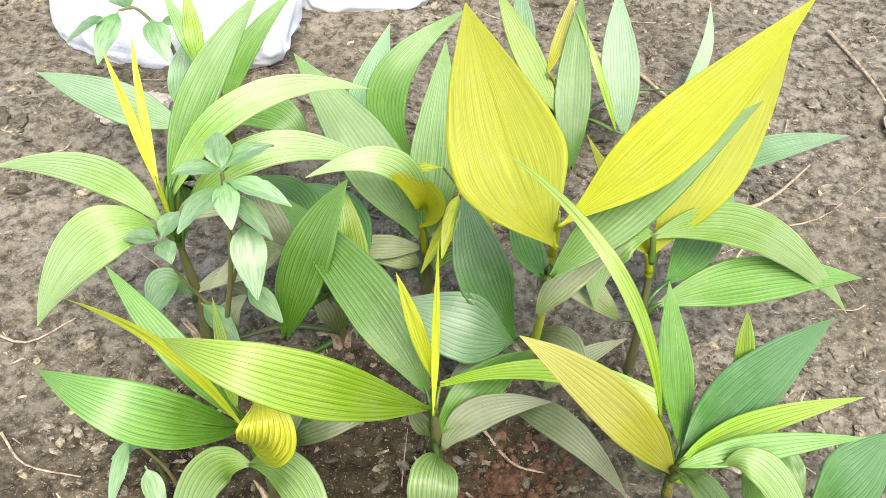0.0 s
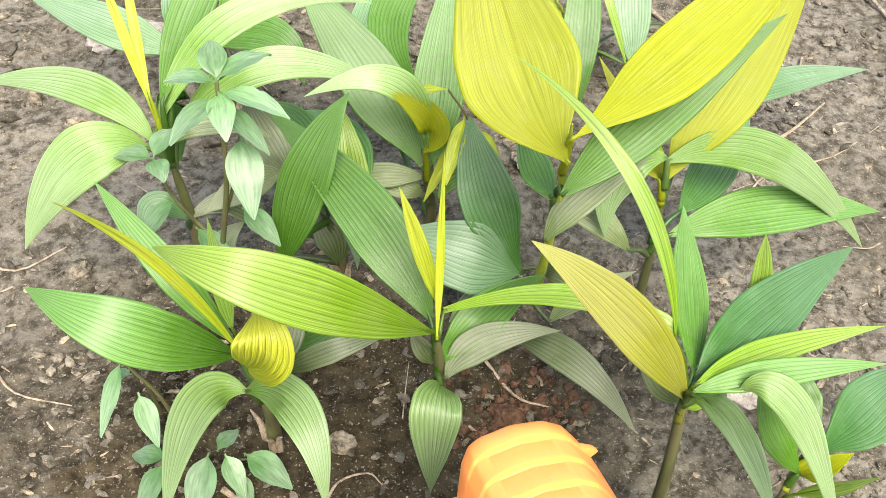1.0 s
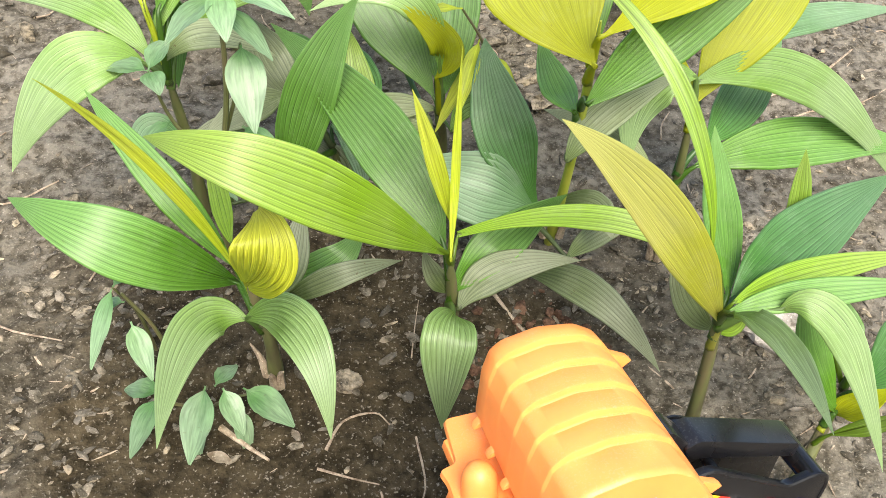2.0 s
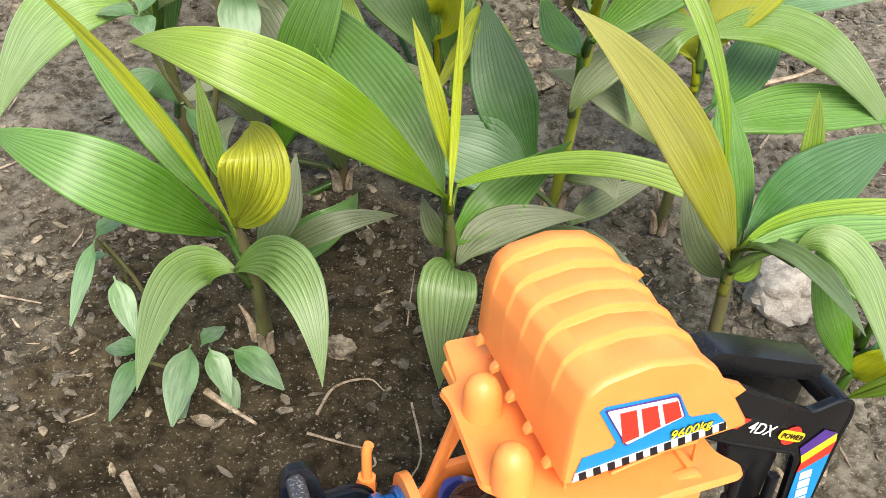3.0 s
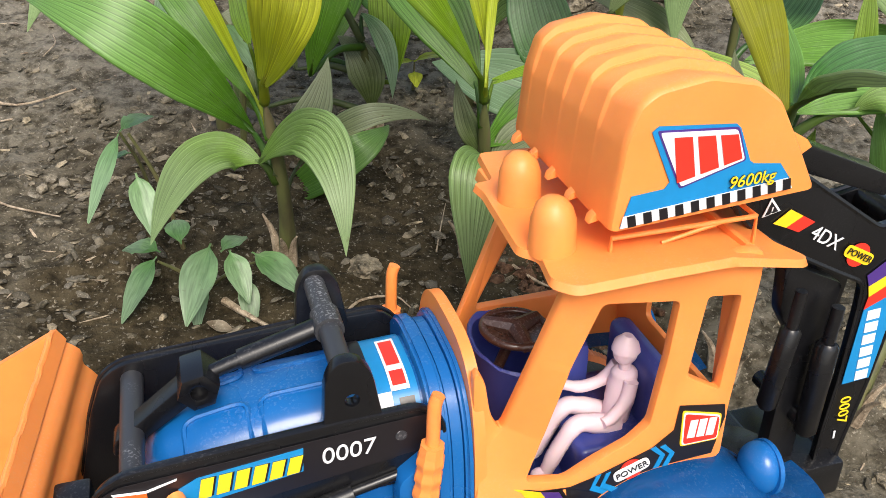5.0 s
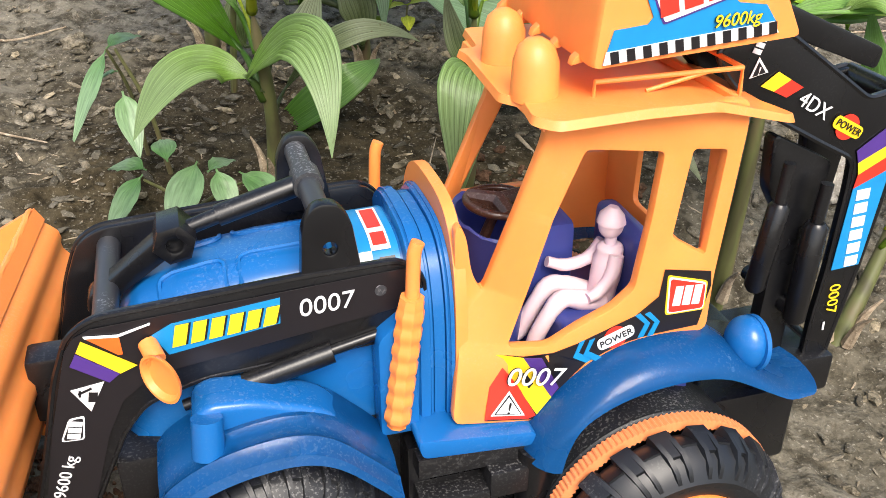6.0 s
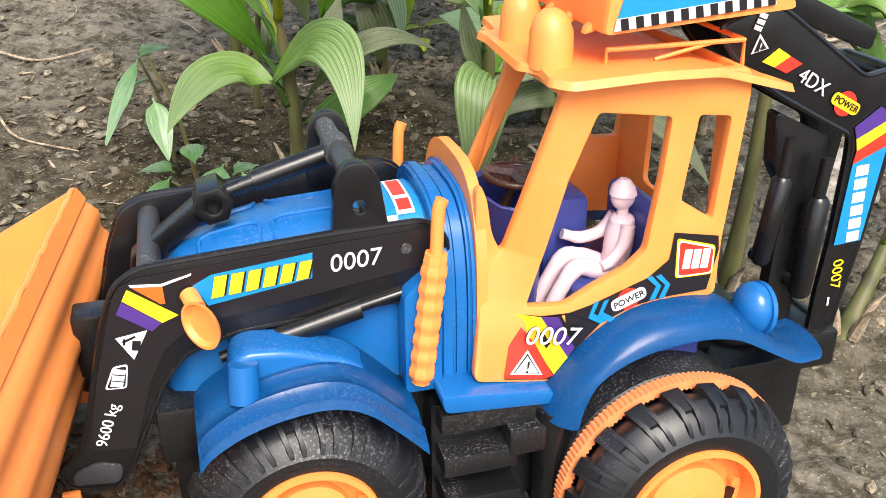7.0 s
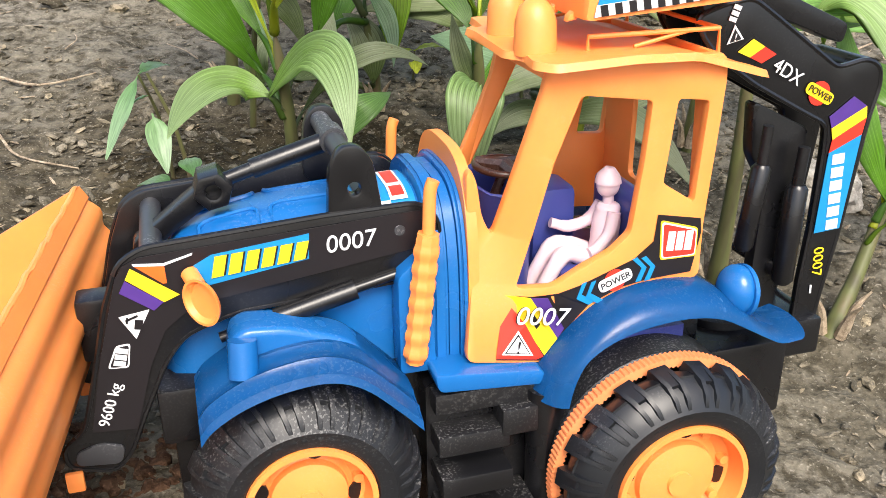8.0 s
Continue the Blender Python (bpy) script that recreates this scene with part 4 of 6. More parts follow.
decal("sticker_mark", quad(-0.1384, 0.1344, 0.0008, 0.0026, 10), YA, V_BLACK, A, 0.0013)
decal("sticker_badge", rounded([(-0.1440, 0.1242), (-0.1385, 0.1246), (-0.1403, 0.1143), (-0.1482, 0.1149)], 0.0012, 2), YA, V_WHITE, A, 0.0008)
decal("sticker_badge", rounded([(-0.1434, 0.1236), (-0.1391, 0.1240), (-0.1408, 0.1149), (-0.1474, 0.1154)], 0.0012, 2), YA, V_BLACK, A, 0.0010)
blocks(3, (-0.1427, 0.1194), 0.0082, 0.0044, -73, YA, V_WHITE, A, 0.0014)
lettering("9600 kg", (-0.1495, 0.0990), 0.0062, -68, YA, V_WHITE, A, 0.0010)
for dz, m in ((0.0, V_BLACK), (0.0003, V_YELLOW)):
    for k in range(6):
        a = -0.1056 + 0.0063 * k
        w = 0.0054 if m is V_BLACK else 0.0046
        decal("sticker_mark", [(a, 0.1476 + 0.00055 * k), (a + w, 0.1481 + 0.00055 * k), (a + w + 0.0020, 0.1566 + 0.00033 * k), (a + 0.0020, 0.1563 + 0.00033 * k)], YA, m, A, 0.0011 + dz)
lettering("0007", (-0.0511, 0.1555), 0.0102, -3, YA, V_WHITE, A, 0.0010, 0.1)
bm = bmesh.new()
lathe(bm, [(0.0, YA - 0.0006), (0.0022, YA - 0.0006), (0.0024, YA + 0.0002)], (-0.0309, 0.1576), 18)
part("pin_head", bm, GREY, A)

# linkage between the arms
bm = bmesh.new()
tube(bm, [(-0.050, 0.018, 0.1875), (-0.050, 0.084, 0.1875)], 0.0044, 16)
tube(bm, [(-0.050, 0.044, 0.1875), (-0.050, 0.056, 0.1875)], 0.0058, 16)
part("cross_rod", bm, GREY, toy, "scuffed black cross rod")
bm = bmesh.new()
tube(bm, [(-0.127, 0.018, 0.1545), (-0.127, 0.084, 0.1545)], 0.0046, 16)
part("cross_rod", bm, GREY, toy)
bm = bmesh.new()
tube(bm, [(-0.052, MID, 0.1865), (-0.084, MID, 0.1775)], 0.0042, 14)
tube(bm, [(-0.084, MID, 0.1775), (-0.099, MID, 0.173)], 0.0030, 14)
part("tilt_ram", bm, BLACK, toy, "black hydraulic ram")
bm = bmesh.new()
prism(bm, rounded([(-0.100, 0.178), (-0.096, 0.170), (-0.128, 0.148), (-0.135, 0.146), (-0.134, 0.153), (-0.124, 0.160)], 0.002), MID - 0.005, MID + 0.005, 0.0008)
part("tilt_lever", bm, BLACK, toy)
bm = bmesh.new()
hexa = [(-0.1005 + 0.0082 * math.cos(math.pi * k / 3 + 0.2), 0.172 + 0.0082 * math.sin(math.pi * k / 3 + 0.2)) for k in range(6)]
prism(bm, hexa, MID - 0.0095, MID + 0.0085, 0.0012, [circle(-0.1005, 0.172, 0.0030, 16)])
part("hex_pin", bm, BLACK, toy, "black hexagonal pin")

# loader bucket, turned a little on its pins
BK = bend((-0.1620, 0, 0.1490), (-0.1555, 0, 0.1370), (-0.1500, 0, 0.1180), (-0.1540, 0, 0.0960), (-0.1635, 0, 0.0780), (-0.1800, 0, 0.0600), (-0.2050, 0, 0.0480), (-0.2350, 0, 0.0440), n=6)
prof = []
for i, p in enumerate(BK):
    prof.append((p.x + (0.0016 * math.sin(i * 1.25) if 3 < i < 34 else 0), p.z))
YAWED = Matrix.Translation((-0.162, 0.137, 0)) @ pose(0, 0, 0, 0, 0, -6.0) @ Matrix.Translation((0.162, -0.137, 0))
BY0, BY1 = -0.085, 0.137


def bucket_part(name, bm, parent, label="", material=ORANGE):
    bmesh.ops.transform(bm, matrix=YAWED, verts=bm.verts)
    return part(name, bm, material, parent, label)


bucket = bucket_part("loader_bucket", sheet(bmesh.new(), prof, BY0, BY1, 0.0028), toy, "orange corrugated loader bucket")
for y in (BY0 - 0.001, BY1 - 0.002):
    bm = bmesh.new()
    prism(bm, prof + [(-0.238, 0.052), (-0.215, 0.120)], y, y + 0.003)
    bucket_part("bucket_side", bm, bucket)
bm = bmesh.new()
tube(bm, [(-0.1622, BY0 + 0.0035 * k, 0.1492 + 0.0014 * noise.noise(Vector((k * 0.35, 0, 0))) + 0.0007 * noise.noise(Vector((k * 0.9, 3, 0)))) for k in range(64)], 0.0014, 8)
bucket_part("bucket_lip", bm, bucket)
pair(lambda f: part("bucket_lug", box(bmesh.new(), -0.171, -0.164, *span(f, 0.011, 0.0135), 0.062, 0.071, 0.001), ORANGE, bucket))
bm = bmesh.new()
box(bm, -0.160, -0.146, 0.040, 0.054, 0.104, 0.132, 0.002)
tube(bm, [(-0.150, 0.036, 0.118), (-0.150, 0.058, 0.118)], 0.005, 12)
part("bucket_hinge", bm, BLACK, bucket)


# exhaust stacks
def stack(f):
    bm = bmesh.new()
    dx = 0.0 if f(0) == 0 else 0.007
    a, b = Vector((-0.0283 + dx, f(0.004), 0.1015)), Vector((-0.0214 + dx, f(0.004), 0.1585))
    n = 46
    tube(bm, [a.lerp(b, i / n) for i in range(n + 1)], [0.0050 * (1.0 if 1 < i < n - 1 else 0.82) + (0.0005 if (i // 3) % 2 else -0.0001) for i in range(n + 1)], 8)
    s = part("exhaust_pipe", bm, ORANGE, toy, "knobbly orange exhaust stack")
    bm = bmesh.new()
    tube(bm, bend(tuple(b), (-0.0208 + dx, f(0.004), 0.172), (-0.0203 + dx, f(0.004), 0.177), (-0.0190 + dx, f(0.004), 0.1805), n=4), 0.0026, 10)
    part("exhaust_tip", bm, ORANGE, s)


pair(stack)


# cab stickers
def cab_decal(name, pts, material, lift):
    ob = decal(name, pts, SIDE - 0.0003, material, cab_near, lift)
    for v in ob.data.vertices:
        v.co.y += drawn_in(v.co.x, v.co.z)
    return ob


cab_decal("cab_sticker", [(0.0062, 0.0986), (0.0270, 0.0948), (0.0353, 0.1062), (0.0477, 0.1185), (0.0616, 0.1245), (0.0747, 0.1266), (0.0956, 0.1274), (0.0990, 0.1455), (0.0980, 0.1520), (0.0775, 0.1560), (0.0765, 0.1440), (0.0675, 0.1368), (0.0428, 0.1280), (0.0335, 0.1258), (0.0220, 0.1250), (0.0107, 0.1259)], V_BLACK, 0.0003)
cab_decal("sticker_band", [(0.0107, 0.1250), (0.0060, 0.0994), (0.0244, 0.0960), (0.0275, 0.0970), (0.0195, 0.1128)], V_RED, 0.0007)
cab_decal("sticker_band", [(0.0112, 0.1261), (0.0217, 0.1248), (0.0336, 0.1049), (0.0278, 0.0975)], V_YELLOW, 0.0009)
cab_decal("sticker_band", [(0.0217, 0.1248), (0.0285, 0.1248), (0.0365, 0.1092), (0.0336, 0.1049)], V_PURPLE, 0.0009)
cab_decal("sticker_triangle", [(0.0084, 0.1010), (0.0226, 0.0985), (0.0162, 0.1107)], V_WHITE, 0.0012)
cab_decal("sticker_triangle", [(0.0098, 0.1015), (0.0212, 0.0995), (0.0161, 0.1092)], V_BLACK, 0.0014)
cab_decal("sticker_triangle", [(0.0105, 0.1018), (0.0205, 0.1001), (0.0160, 0.1082)], V_WHITE, 0.0016)
lettering("!", (0.0157, 0.1036), 0.0080, 8, SIDE, V_BLACK, cab_near, 0.0022)
lettering("0007", (0.0258, 0.1163), 0.0120, 8, SIDE, V_BLACK, cab_near, 0.0013, 0.15, -4)
lettering("0007", (0.0256, 0.1165), 0.0116, 8, SIDE, V_WHITE, cab_near, 0.0019, 0.15, -4)
for u in (0.0, 0.0042):
    cab_decal("sticker_chevron", [(0.0440 + u, 0.1290), (0.0462 + u, 0.1296), (0.0440 + u, 0.1240), (0.0500 + u, 0.1200), (0.0475 + u, 0.1186), (0.0418 + u, 0.1222)], V_BLUE, 0.0007)
    cab_decal("sticker_chevron", [(0.0668 + u, 0.1370), (0.0690 + u, 0.1378), (0.0738 + u, 0.1325), (0.0715 + u, 0.1264), (0.0690 + u, 0.1262), (0.0715 + u, 0.1325)], V_BLUE, 0.0007)
cab_decal("sticker_spot", circle(0.0592, 0.1286, 0.0050, 20), V_RED, 0.0008)
cab_decal("sticker_pill", rounded(quad(0.0592, 0.1286, 0.0160, 0.0058, -20), 0.0027, 4), V_WHITE, 0.0011)
lettering("POWER", (0.0592, 0.1286), 0.0041, -20, SIDE, V_BLACK, cab_near, 0.0017)
cab_decal("sticker_badge", rounded([(0.0798, 0.1350), (0.0972, 0.1348), (0.0970, 0.1480), (0.0788, 0.1535)], 0.0014, 2), V_YELLOW, 0.0007)
cab_decal("sticker_badge", rounded([(0.0804, 0.1356), (0.0966, 0.1354), (0.0964, 0.1475), (0.0794, 0.1527)], 0.0014, 2), V_WHITE, 0.0009)
cab_decal("sticker_badge", rounded([(0.0810, 0.1362), (0.0961, 0.1360), (0.0959, 0.1469), (0.0801, 0.1518)], 0.0014, 2), V_RED, 0.0011)
blocks(3, (0.0884, 0.1432), 0.0128, 0.0088, 4, SIDE, V_WHITE, cab_near, 0.0016, 0.0, 0.2)

# digging bucket folded upside down over the roof
bm = bmesh.new()
NB = 5
YB0, YB1 = 0.0018, 0.0960
base_prof = [(0.0400, 0.2372), (0.0432, 0.2690), (0.0470, 0.2815), (0.0530, 0.2860), (0.0715, 0.2890), (0.0900, 0.2852), (0.1005, 0.2775), (0.1110, 0.2600), (0.1205, 0.2428)]
hoe_prof = rounded(base_prof, 0.0022, 2)
rings = []


def hoe_ring(y, k, low=0.0):
    ring = []
    for x, z in hoe_prof:
        cx, cz = 0.076, 0.238
        drop = low * min(1, max(0, (z - 0.262) / 0.012))
        ring.append(bm.verts.new((cx + (x - cx) * k, y, cz + (z - cz) * k - drop)))
    rings.append(ring)


for y, k in ((0.0, 0.970), (0.0006, 0.983), (0.0016, 0.993), (0.0032, 1.0)):
    hoe_ring(YB0 + y, k)
for b in range(NB):
    ya, k = YB0 + 0.020 + b * 0.0155, 1.0 - 0.006 * b
    hoe_ring(ya - 0.0012, k, 0.0034)
    hoe_ring(ya - 0.0004, k, 0.0030)
    hoe_ring(ya + 0.0004, k, 0.0004)
    hoe_ring(ya + 0.0014, k)
hoe_ring(YB1 - 0.0025, 0.965, 0.001)
hoe_ring(YB1, 0.940, 0.002)
nh = len(hoe_prof)
for a, b in zip(rings, rings[1:]):
    for k in range(nh):
        bm.faces.new((a[k], a[(k + 1) % nh], b[(k + 1) % nh], b[k]))
bm.faces.new(rings[0])
bm.faces.new(rings[-1][::-1])
hoe = part("digging_bucket", bm, ORANGE, toy, "orange ribbed digging bucket folded over the roof")
for i in range(5):
    bm = bmesh.new()
    yc = 0.014 + i * 0.0185
    prism(bm, [(0.0412, 0.2405), (0.0385, 0.2382), (0.0378, 0.2358), (0.0420, 0.2366)], yc - 0.0022, yc + 0.0022, 0.0006)
    part("bucket_tooth", bm, ORANGE, hoe)
for y, x in ((0.006, 0.1190), (0.084, 0.1180)):
    bm = bmesh.new()
    prism(bm, [(0.106, 0.2660), (x - 0.0025, 0.2600), (x, 0.2570), (0.112, 0.2525)], y, y + 0.0035, 0.0006)
    part("bucket_ear", bm, ORANGE, hoe)
YH = 0.0016
decal("bucket_sticker", [(0.0439, 0.2387), (0.0471, 0.2501), (0.0590, 0.2512), (0.0608, 0.2535), (0.0521, 0.2722), (0.0543, 0.2741), (0.0832, 0.2717), (0.0850, 0.2700), (0.0907, 0.2575), (0.0925, 0.2562), (0.1032, 0.2548), (0.1078, 0.2489), (0.1094, 0.2449)], YH, V_BLUE, hoe)
decal("sticker_edge", rounded([(0.0538, 0.2727), (0.0842, 0.2706), (0.0890, 0.2580), (0.0646, 0.2506)], 0.001, 2), YH, V_PURPLE, hoe, 0.0006)
decal("sticker_badge", rounded([(0.0549, 0.2719), (0.0836, 0.2698), (0.0881, 0.2585), (0.0649, 0.2515)], 0.001, 2), YH, V_WHITE, hoe, 0.0009)
for k in range(3):
    a, b = 0.0600 + 0.0086 * k, 0.0600 + 0.0086 * k + 0.0066
    decal("sticker_mark", [(a + 0.003, 0.2533 + 0.0021 * k), (b + 0.003, 0.2549 + 0.0021 * k), (b, 0.2694 - 0.0006 * k), (a, 0.2698 - 0.0006 * k)], YH, V_RED, hoe, 0.0013)
decal("sticker_stripe", [(0.0439, 0.2387), (0.1094, 0.2449), (0.1070, 0.2490), (0.0446, 0.2431)], YH, V_WHITE, hoe, 0.0009)
for i in range(11):
    x = 0.0462 + i * 0.0059
    decal("sticker_stripe", quad(x + 0.0015, 0.24105 + 0.0946 * (x - 0.0450), 0.0030, 0.0042, -5.4, -0.05), YH, V_BLACK, hoe, 0.0013)
lettering("9600kg", (0.0919, 0.2507), 0.0064, -3, YH, V_BLACK, hoe, 0.0012, 0.2)
lettering("9600kg", (0.0917, 0.2508), 0.0062, -3, YH, V_YELLOW, hoe, 0.0017, 0.2)


# backhoe: two boom plates, rams and links
def boom(f):
    out = [(0.103, 0.232), (0.1154, 0.2365), (0.1295, 0.2385), (0.1380, 0.2330), (0.1777, 0.2055), (0.1930, 0.2085), (0.2010, 0.2050), (0.2028, 0.196), (0.1995, 0.180), (0.1935, 0.1235), (0.1875, 0.0850), (0.1865, 0.070), (0.1745, 0.070), (0.1750, 0.100), (0.1768, 0.1263), (0.1772, 0.1669), (0.1763, 0.1794), (0.1596, 0.1880), (0.1351, 0.2013), (0.1145, 0.2152), (0.1070, 0.2235)]
    bm = bmesh.new()
    y0, y1 = span(f, 0.0255, 0.0300)
    prism(bm, rounded(out, 0.004, 3), y0, y1, 0.0009)
    b = part("boom_plate", bm, BLACK, toy, "black plastic boom plate")
    bm = bmesh.new()
    line = [(p[0], f(0.0260), p[1]) for p in rounded(out, 0.004, 3)]
    tube(bm, line + line[:1], 0.0012, 6, caps=False)
    part("raised_rim", bm, BLACK, b)
    if f(0) != 0:
        return b
    bm = bmesh.new()
    y0, y1 = span(f, 0.0285, 0.036)
    prism(bm, rounded([(0.140, 0.192), (0.172, 0.176), (0.168, 0.150), (0.166, 0.072), (0.150, 0.076), (0.152, 0.150), (0.142, 0.166)], 0.004), y0 + 0.003, y1 + 0.003, 0.001)
    part("inner_link", bm, BLACK, b)
    for x0, z0, x1, z1, r in ((0.1430, 0.164, 0.1385, 0.122, 0.0046), (0.1640, 0.152, 0.1630, 0.101, 0.0052)):
        bm = bmesh.new()
        tube(bm, [(x0 + 0.001, f(0.024), z0 + 0.018), (x0, f(0.024), z0)], r * 0.55, 10)
        tube(bm, [(x0, f(0.024), z0), (x0 * 0.97 + x1 * 0.03, f(0.024), z0 - 0.002), (x1, f(0.024), z1 + 0.002), (x1, f(0.024), z1)], [r * 0.7, r, r, r * 0.7], 14)
        part("ram", bm, BLACK, b)
    return b


booms = [boom(lambda y: y), boom(lambda y: 0.086 - y)]
BM = booms[0]
for x, z, r in ((0.1945, 0.203, 0.0060), (0.184, 0.075, 0.0060), (0.110, 0.238, 0.0048), (0.150, 0.205, 0.003), (0.162, 0.107, 0.0042)):
    bm = bmesh.new()
    tube(bm, [(x, 0.026, z), (x, 0.060, z)], r, 14)
    part("pivot_pin", bm, BLACK, toy)
bm = bmesh.new()
box(bm, 0.150, 0.188, 0.020, 0.070, 0.060, 0.080, 0.002)
part("swing_post", bm, BLACK, toy)
bm = bmesh.new()
prism(bm, rounded([(0.120, 0.246), (0.128, 0.249), (0.188, 0.223), (0.186, 0.214), (0.124, 0.238)], 0.003), 0.035, 0.051, 0.001)
part("dipper", bm, BLACK, toy)
bm = bmesh.new()
prism(bm, rounded([(0.100, 0.250), (0.104, 0.262), (0.114, 0.258), (0.126, 0.244), (0.118, 0.236)], 0.003), 0.037, 0.051, 0.001)
part("bucket_link", bm, BLACK, toy)
YM = 0.0250
decal("sticker_triangle", [(0.1181, 0.2198), (0.1211, 0.2280), (0.1261, 0.2217)], YM, V_WHITE, BM)
decal("sticker_triangle", [(0.1192, 0.2205), (0.1212, 0.2262), (0.1248, 0.2218)], YM, V_BLACK, BM, 0.0007)
lettering("!", (0.1216, 0.2226), 0.0044, 10, YM, V_WHITE, BM, 0.0010)
blocks(3, (0.1205, 0.2328), 0.0078, 0.0038, -70, YM, V_WHITE, BM, 0.0005)
decal("sticker_band", [(0.1239, 0.2162), (0.1311, 0.2214), (0.1373, 0.2177), (0.1302, 0.2135)], YM, V_YELLOW, BM)
decal("sticker_band", [(0.1302, 0.2135), (0.1373, 0.2177), (0.1436, 0.2140), (0.1365, 0.2105)], YM, V_RED, BM)
lettering("4DX", (0.1505, 0.2055), 0.0088, 30, YM, V_WHITE, BM, 0.0006)
decal("sticker_spot", circle(0.1690, 0.1946, 0.0056, 20), YM, V_RED, BM)
decal("sticker_pill", rounded(quad(0.1690, 0.1946, 0.0165, 0.0056, 28), 0.0026, 4), YM, V_YELLOW, BM, 0.0007)
lettering("POWER", (0.1690, 0.1946), 0.0042, 28, YM, V_BLACK, BM, 0.0012)
decal("sticker_band", [(0.1766, 0.1830), (0.1885, 0.1917), (0.1965, 0.1866), (0.1787, 0.1774)], YM, V_PURPLE, BM)
decal("sticker_band", [(0.1787, 0.1774), (0.1965, 0.1866), (0.1974, 0.1811), (0.1802, 0.1718)], YM, V_YELLOW, BM)
decal("sticker_band", [(0.1802, 0.1718), (0.1974, 0.1811), (0.1962, 0.1730), (0.1794, 0.1654)], YM, V_RED, BM)
decal("sticker_band", [(0.1794, 0.1654), (0.1962, 0.1730), (0.1925, 0.1260), (0.1782, 0.1250)], YM, V_BLUE, BM)
blocks(6, (0.1862, 0.1455), 0.0400, 0.0066, 86, YM, V_WHITE, BM, 0.0008, 0.0, 0.25)
lettering("0007", (0.1825, 0.1095), 0.0080, 86, YM, V_YELLOW, BM, 0.0008)
decal("sticker_stripe", quad(0.1815, 0.0945, 0.0045, 0.0010, 86), YM, V_WHITE, BM)


# ---- palm seedlings ----
def seedling(foot, top, girth=0.8, young=False):
    pl = thing("palm_seedling", Matrix.Identity(4), "young palm seedling with pleated green and yellow leaves growing in earth", "plant", "palm seedlings")
    f, t = Vector(foot), Vector(top)
    f.z = ground_height(f.x, f.y) - 0.004
    mid = f.lerp(t, 0.5) + Vector((0.003, 0.002, 0.0))
    bm = bmesh.new()
    line = bend(f, mid, t, n=6)
    n = len(line) - 1
    tube(bm, line, [girth * (0.0072 * (1 - i / n) + 0.0044 * (i / n) + 0.0012 * math.exp(-((i - 2) ** 2) / 2)) * (1 if i < n - 1 else 0.8 if i < n else 0.2) for i in range(n + 1)], 12)
    pl["stem_foot"] = tuple(f)
    pl["stem_top"] = tuple(t)
    part("stem", bm, YOUNG_STEM if young else STEM, pl, "slim yellow-green stem" if young else "ringed green-brown stem")
    for k in range(3):
        a = random.uniform(0, 6.28)
        d = Vector((math.cos(a), math.sin(a), 0))
        bm = bmesh.new()
        p0 = f.lerp(t, 0.08)
        tube(bm, bend(p0 + d * 0.008, p0 + d * 0.012 + Vector((0, 0, 0.018)), p0 + d * 0.020 + Vector((0, 0, 0.03)), n=3), [0.004, 0.0036, 0.003, 0.0024, 0.0018, 0.0012, 0.0006], 6)
        part("dry_sheath", bm, STRAW, pl)
    return pl


